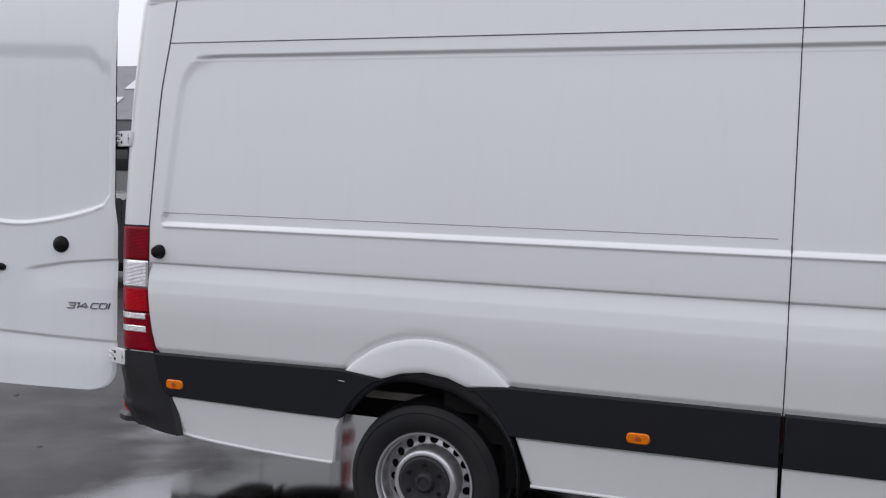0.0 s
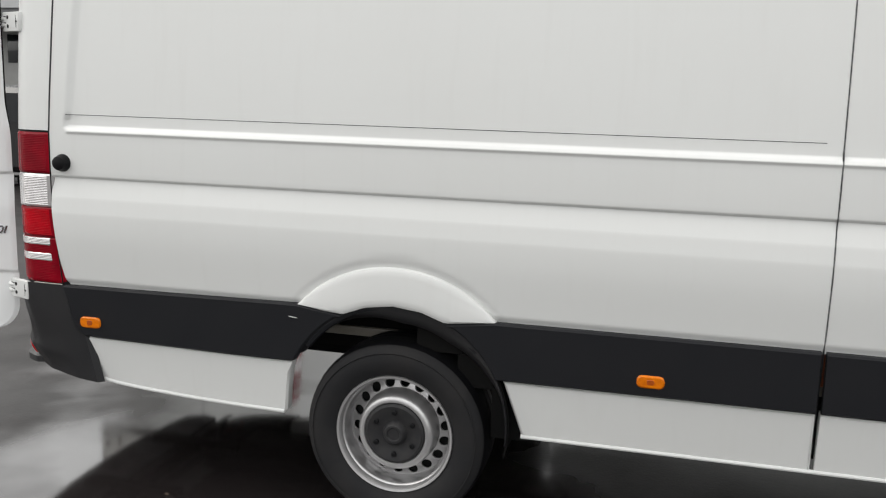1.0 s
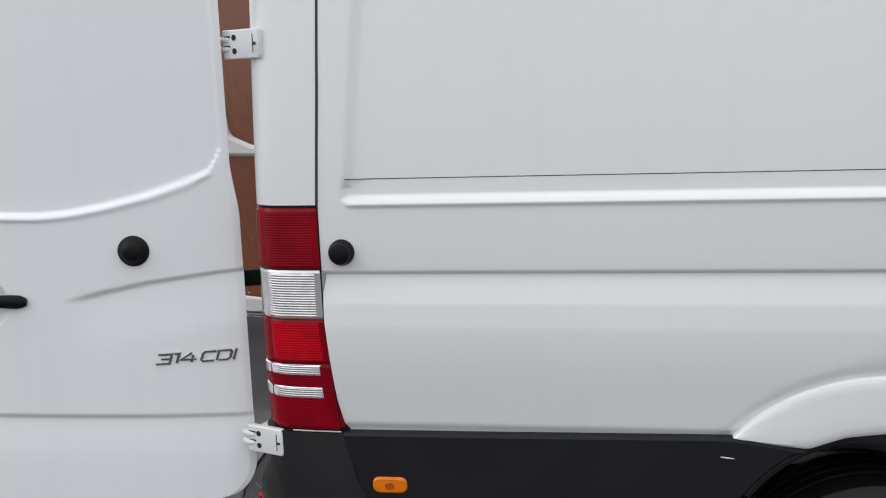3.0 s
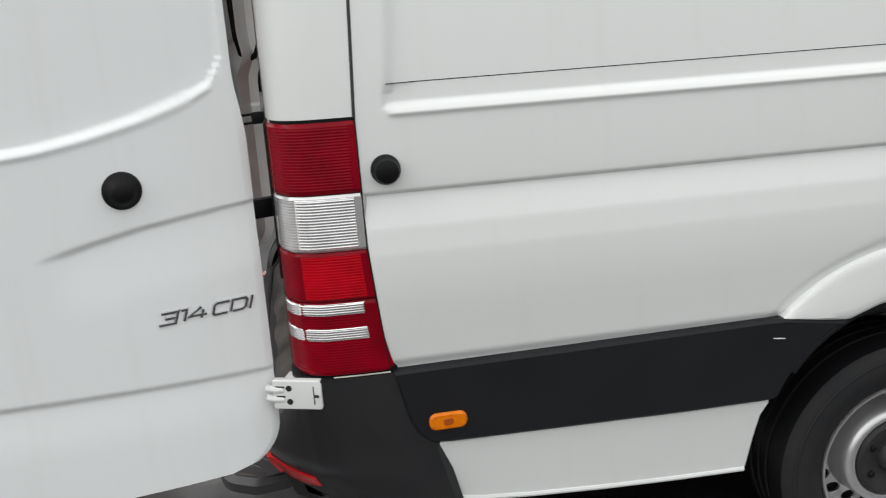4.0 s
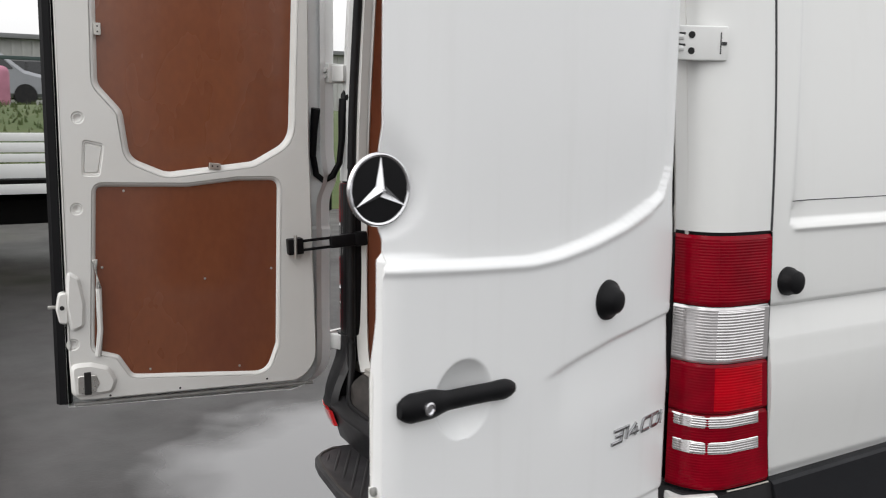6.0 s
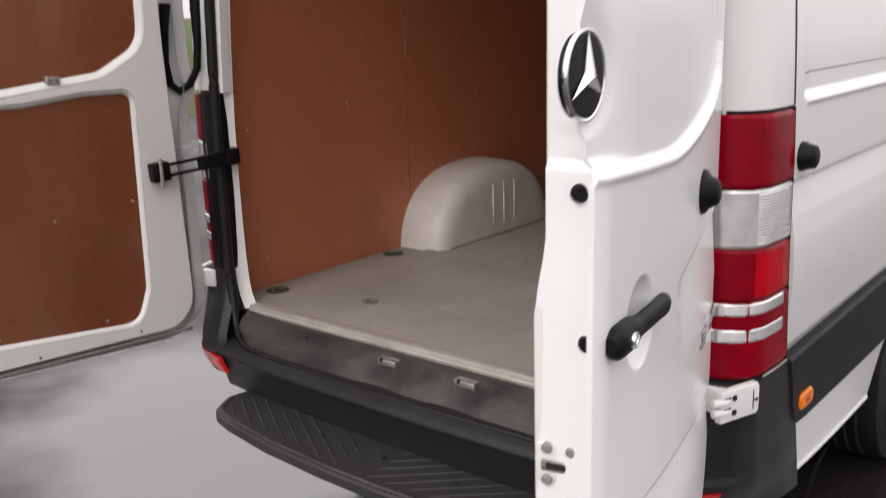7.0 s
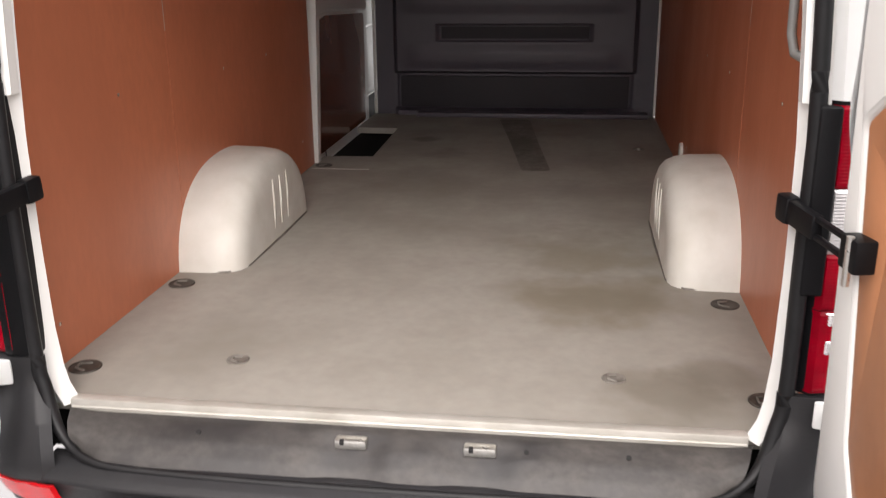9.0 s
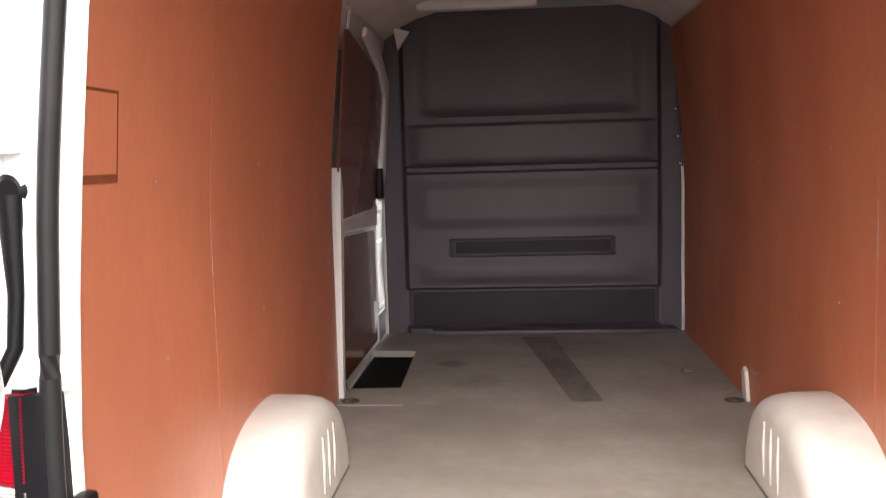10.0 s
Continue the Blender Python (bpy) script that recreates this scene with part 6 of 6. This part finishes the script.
# ---- yard round the van ----
def parked_van(x, y, label):
    """A plain white van whose tail stands at x (its middle), y, looking away along +y."""
    v = thing("parked_van", x, y, 0, label, "van")

    def add(name, bm, mat, label="", parent=None):
        bm.transform(Matrix.Translation((x, y, 0.0 if name == "wheel" else 0.12)))
        return under(part(name, bm, mat, None, label), v) if parent is None else under_part(part(name, bm, mat, None, label), parent)

    def under_part(ob, parent):
        ob.parent = parent
        ob.matrix_parent_inverse = Matrix.Translation((x, y, 0)).inverted()
        return ob
    prof = rounded([(-0.99, 0.50), (0.99, 0.50), (0.985, 1.35), (0.92, 1.85), (0.83, 2.45), (0.68, 2.66), (-0.68, 2.66), (-0.83, 2.45), (-0.92, 1.85), (-0.985, 1.35)], [0.04, 0.04, 0.2, 0.3, 0.2, 0.2, 0.2, 0.2, 0.3, 0.2])
    add("body", plate(prof, lambda u, w, d: Vector((u, d, w)), 5.0, 0.0, chamfer=0.03), "white")
    add("bumper", boxed((-1.04, -0.14, 0.24), (1.04, 0.06, 0.70), 0.05), "plastic", "black plastic bumper")
    add("underbody", boxed((-0.85, 0.1, 0.30), (0.85, 4.9, 0.52), 0.03), "under")
    for s in (-1, 1):
        add("rear_door", plate(rounded([(s * 0.012, 0.66), (s * 0.83, 0.66), (s * 0.80, 2.42), (s * 0.012, 2.46)], 0.05), lambda u, w, d: Vector((u, d, w)), 0.0, -0.022, chamfer=0.008), "white")
        for z1, z0, out1, out0, mat in ((1.40, 1.10, 0.985, 1.015, "red"), (1.096, 0.96, 1.015, 1.022, "clear"), (0.956, 0.81, 1.022, 1.030, "red")):
            add("tail_lamp", plate([(s * 0.955, z0), (s * out0, z0), (s * out1, z1), (s * 0.955, z1)], lambda u, w, d: Vector((u, d, w)), 0.12, -0.035, chamfer=0.008), mat, "red and clear tail lamp")
        add("lamp_gap", boxed((s * 0.948 - 0.006, -0.032, 0.80), (s * 0.948 + 0.006, 0.02, 1.42), 0.002, 1), "rubber")
        for z in (0.75, 1.81):
            add("door_hinge", boxed((s * 0.955 - 0.06, -0.055, z - 0.035), (s * 0.955 + 0.06, -0.02, z + 0.035), 0.005), "white")
        for yy in (0.9, 3.9):
            add("wheel", tube([(s * 0.74, yy, 0.345), (s * 0.82, yy, 0.345), (s * 0.97, yy, 0.345)], [0.345, 0.345, 0.335], 32), "tyre")
    add("badge", boxed((0.60, -0.026, 1.0), (0.80, -0.021, 1.028), 0.002, 1), "chrome", "chrome badge bars")
    return v


parked_van(-2.06, 4.05, "white panel van parked tail-on with closed rear doors")

truck = thing("dropside_truck", 0.5, 8.6, 0, "white dropside truck bed beyond the parked van", "truck")
for z0, z1 in ((0.96, 1.115), (1.135, 1.225), (1.240, 1.345), (1.360, 1.450)):
    for x0, x1 in ((-2.6, -0.02), (0.02, 2.6)):
        under(part("side_board", boxed((0.5 + x0, 8.55, z0), (0.5 + x1, 8.60, z1), 0.010), "white", None), truck)
under(part("board_post", boxed((0.46, 8.53, 0.74), (0.54, 8.62, 1.50), 0.01), "white", None), truck)
under(part("bed_frame", boxed((-2.1, 8.54, 0.785), (3.1, 8.62, 0.895), 0.01), "white", None), truck)
under(part("bed_floor", boxed((-2.1, 8.62, 0.80), (3.1, 10.6, 0.94), 0.01), "under", None), truck)
under(part("chassis", boxed((-1.9, 8.9, 0.42), (3.6, 10.2, 0.70), 0.03), "under", None), truck)
for x in (-1.2, 2.6):
    for y in (8.7, 10.3):
        under(part("wheel", tube([(x, y, 0.36), (x, y + 0.1, 0.36), (x, y + 0.22, 0.36)], [0.35, 0.36, 0.35], 28), "tyre", None), truck)

# grassy bank behind the yard
bank = sheet(60, 12, lambda u, v: Vector((-2.6 + 48 * u, 13 + 40 * v ** 1.6, 0.004 + 1.85 * smooth01(0, 0.35, v) + 0.10 * noise.noise(Vector((u * 40, v * 9, 0))) * smooth01(0, 0.2, v))))
tagged(part("grass_bank", bank, "grass", None), "short green grass bank behind the yard", "grass", kind="structure")
tufts = bmesh.new()
rng = random.Random(4)
for k in range(2600):
    x, v = rng.uniform(-2.5, 5), rng.uniform(0.02, 0.5)
    y = 13 + 40 * v ** 1.6
    z = 0.0 + 1.85 * smooth01(0, 0.35, v)
    a = rng.uniform(0, 6.28)
    w, h = rng.uniform(0.02, 0.04), rng.uniform(0.06, 0.16)
    c, s = math.cos(a) * w, math.sin(a) * w
    tufts.faces.new([tufts.verts.new(p) for p in ((x - c, y - s, z), (x + c, y + s, z), (x + c * 0.2 + 0.03 * math.sin(k), y, z + h))])
tagged(part("grass_tufts", tufts, "grass", None, smooth=0), "uneven tufts of green grass", "grass", kind="stuff")


def parked_car(x, y, z, mat, label):
    c = thing("parked_car", x, y, z, label, "car")
    prof = rounded([(-2.1, 0.25), (2.1, 0.25), (2.15, 0.75), (1.35, 0.95), (0.75, 1.42), (-1.2, 1.45), (-2.0, 0.95), (-2.15, 0.75)], 0.14)
    under(part("body", plate([(x + a, z + b) for a, b in prof], lambda u, w, d: Vector((u, y + d, w)), 1.7, 0.0, chamfer=0.09), mat, None), c)
    for a0, a1 in ((-1.55, -0.65), (-0.58, 0.28), (0.34, 1.10)):
        under(part("window", plate(rounded([(x + a0, z + 0.96), (x + a1, z + 0.96), (x + min(a1, 0.72), z + 1.36), (x + max(a0, -1.2), z + 1.36)], 0.04), lambda u, w, d: Vector((u, y - 0.006 + d, w)), 0.0, 0.02), "glass", None), c)
    for a in (-1.35, 1.35):
        under(part("wheel", tube([(x + a, y - 0.01, z + 0.31), (x + a, y + 0.1, z + 0.31), (x + a, y + 0.2, z + 0.31)], [0.28, 0.31, 0.30], 24), "tyre", None), c)
    return c


parked_car(-6.4, 6.9, 0.0, "black_car", "black car parked at the edge of the yard")
for x, y, mat, label in ((-3.9, 24.0, "carpaint", "grey car parked on the far bank"), (0.55, 24.4, "carpaint", "silver-grey car parked on the far bank"), (5.1, 24.2, "white", "white car parked on the far bank"),
                         (-1.6, 27.5, "white", "white car parked in the second row"), (3.0, 27.8, "black_car", "black car parked in the second row"), (7.6, 27.5, "carpaint", "grey car parked in the second row")):
    parked_car(x, y, 1.86, mat, label)
load = thing("covered_load", 0.85, 21.0, 1.55, "pink covered load on the bank", "load")
under(part("cover", boxed((0.52, 20.6, 1.80), (1.10, 21.4, 2.74), 0.2, 4), "pink", None), load)

hall = thing("building", -5, 34, 1.6, "grey roofed pale hall far behind the yard", "building")
# the hall's long left run is added, unseen, to dim horizon light and reflections
under(part("wall", boxed((-70, 36.5, 0.0), (1.2, 44, 4.6), 0.02), "wallpaint", None), hall)
under(part("fascia", boxed((-70.4, 33.9, 3.87), (1.55, 34.1, 4.69), 0.02), "roof", None, "grey sheet cladding band"), hall)
under(part("fascia_trim", boxed((-70.4, 33.86, 3.79), (1.56, 34.1, 3.868), 0.01), "white", None), hall)
bm = bmesh.new()
eave, ridge = [bm.verts.new(p) for p in ((-71, 33.8, 4.70), (1.65, 33.8, 4.70), (1.65, 44.4, 4.70), (-71, 44.4, 4.70))], [bm.verts.new(p) for p in ((-66, 39.1, 8.1), (-3.6, 39.1, 8.1))]
for f in ((eave[0], eave[1], ridge[1], ridge[0]), (eave[1], eave[2], ridge[1]), (eave[2], eave[3], ridge[0], ridge[1]), (eave[3], eave[0], ridge[0]), tuple(eave[::-1])):
    bm.faces.new(f)
roof = under(part("roof", bm, "roof", None, smooth=0), hall)
for k in range(12):
    x = -44 + 3.7 * k
    for h in (0.28, 0.62):
        m = pose(x + 1.2 * h, 33.8 + 5.3 * h, 4.70 + 3.4 * h + 0.03, math.degrees(math.atan2(3.4, 5.3)))
        under(part("skylight", boxed((-0.5, -0.6, -0.03), (0.5, 0.6, 0.03), 0.01, 1, m), "skylight", None, "pale roof light"), hall)
for k in range(9):
    under(part("window", boxed((-40 + k * 4.5, 36.44, 2.2), (-37.6 + k * 4.5, 36.52, 3.6), 0.01), "glass", None), hall)
shed = thing("low_shed", 8, 40, 1.6, "low pale corrugated shed", "building")
under(part("wall", boxed((1.75, 40, 1.5), (26, 47, 4.75), 0.02), "wallpaint", None), shed)
for k in range(60):
    under(part("sheet_rib", boxed((1.85 + k * 0.4, 39.95, 1.6), (1.97 + k * 0.4, 40.0, 4.75)), "wallpaint", None), shed)
under(part("roof", boxed((1.7, 39.6, 4.75), (26.4, 47.4, 4.95), 0.03), "roof", None), shed)
canopy_post = thing("canopy_post", -0.15, 14.6, 0, "dark green steel post", "post")
under(part("pole", boxed((-0.27, 14.52, 0.0), (-0.13, 14.68, 3.1), 0.01), "post", None), canopy_post)
under(part("arm", boxed((-2.4, 14.55, 3.05), (0.02, 14.65, 3.18), 0.01), "post", None), canopy_post)
rail = thing("yard_rail", 0, 14.6, 0, "dark green steel rail on the bank", "fence")
under(part("top_rail", boxed((-2.4, 14.58, 2.55), (8, 14.63, 2.61), 0.005), "post", None), rail)
for x in (-2.37, 7.97):
    under(part("rail_post", boxed((x - 0.03, 14.57, 0.3), (x + 0.03, 14.63, 2.56), 0.005), "post", None), rail)
lamp_post = thing("lamp_post", 0.3, 30, 1.6, "thin street lamp post", "lamp post")
under(part("pole", tube([(1.02, 30, 1.5), (1.02, 30, 3.6), (1.02, 30, 4.85)], [0.07, 0.055, 0.04], 8), "post", None), lamp_post)
under(part("head", boxed((0.87, 29.85, 4.82), (1.17, 30.15, 4.95), 0.03), "wallpaint", None), lamp_post)


# ---- small litter on the tarmac ----
def fallen_leaf(x, y, size, turn):
    leaf = sheet(8, 4, lambda u, v: Vector((size * (u - 0.5), 0.62 * size * (v - 0.5) * math.sin(math.pi * (0.06 + 0.90 * u)) ** 0.8, 0.0035 + 0.10 * size * (2 * v - 1) ** 2 + 0.08 * size * math.sin(5 * u))))
    skirted(leaf, (0, 0, -0.0008))
    leaf.transform(pose(x, y, 0, 0, 0, turn))
    return tagged(part("fallen_leaf", leaf, "leaf", None), "small dry brown leaf on wet tarmac", "leaf", group="fallen leaves")


for x, y, size, turn in ((-1.17, -0.24, 0.035, 20), (-2.28, 0.75, 0.04, 75), (-0.94, 1.60, 0.026, 140), (-1.14, 1.78, 0.024, 250), (0.62, -1.02, 0.016, 30), (0.55, -1.10, 0.018, 110)):
    fallen_leaf(x, y, size, turn)
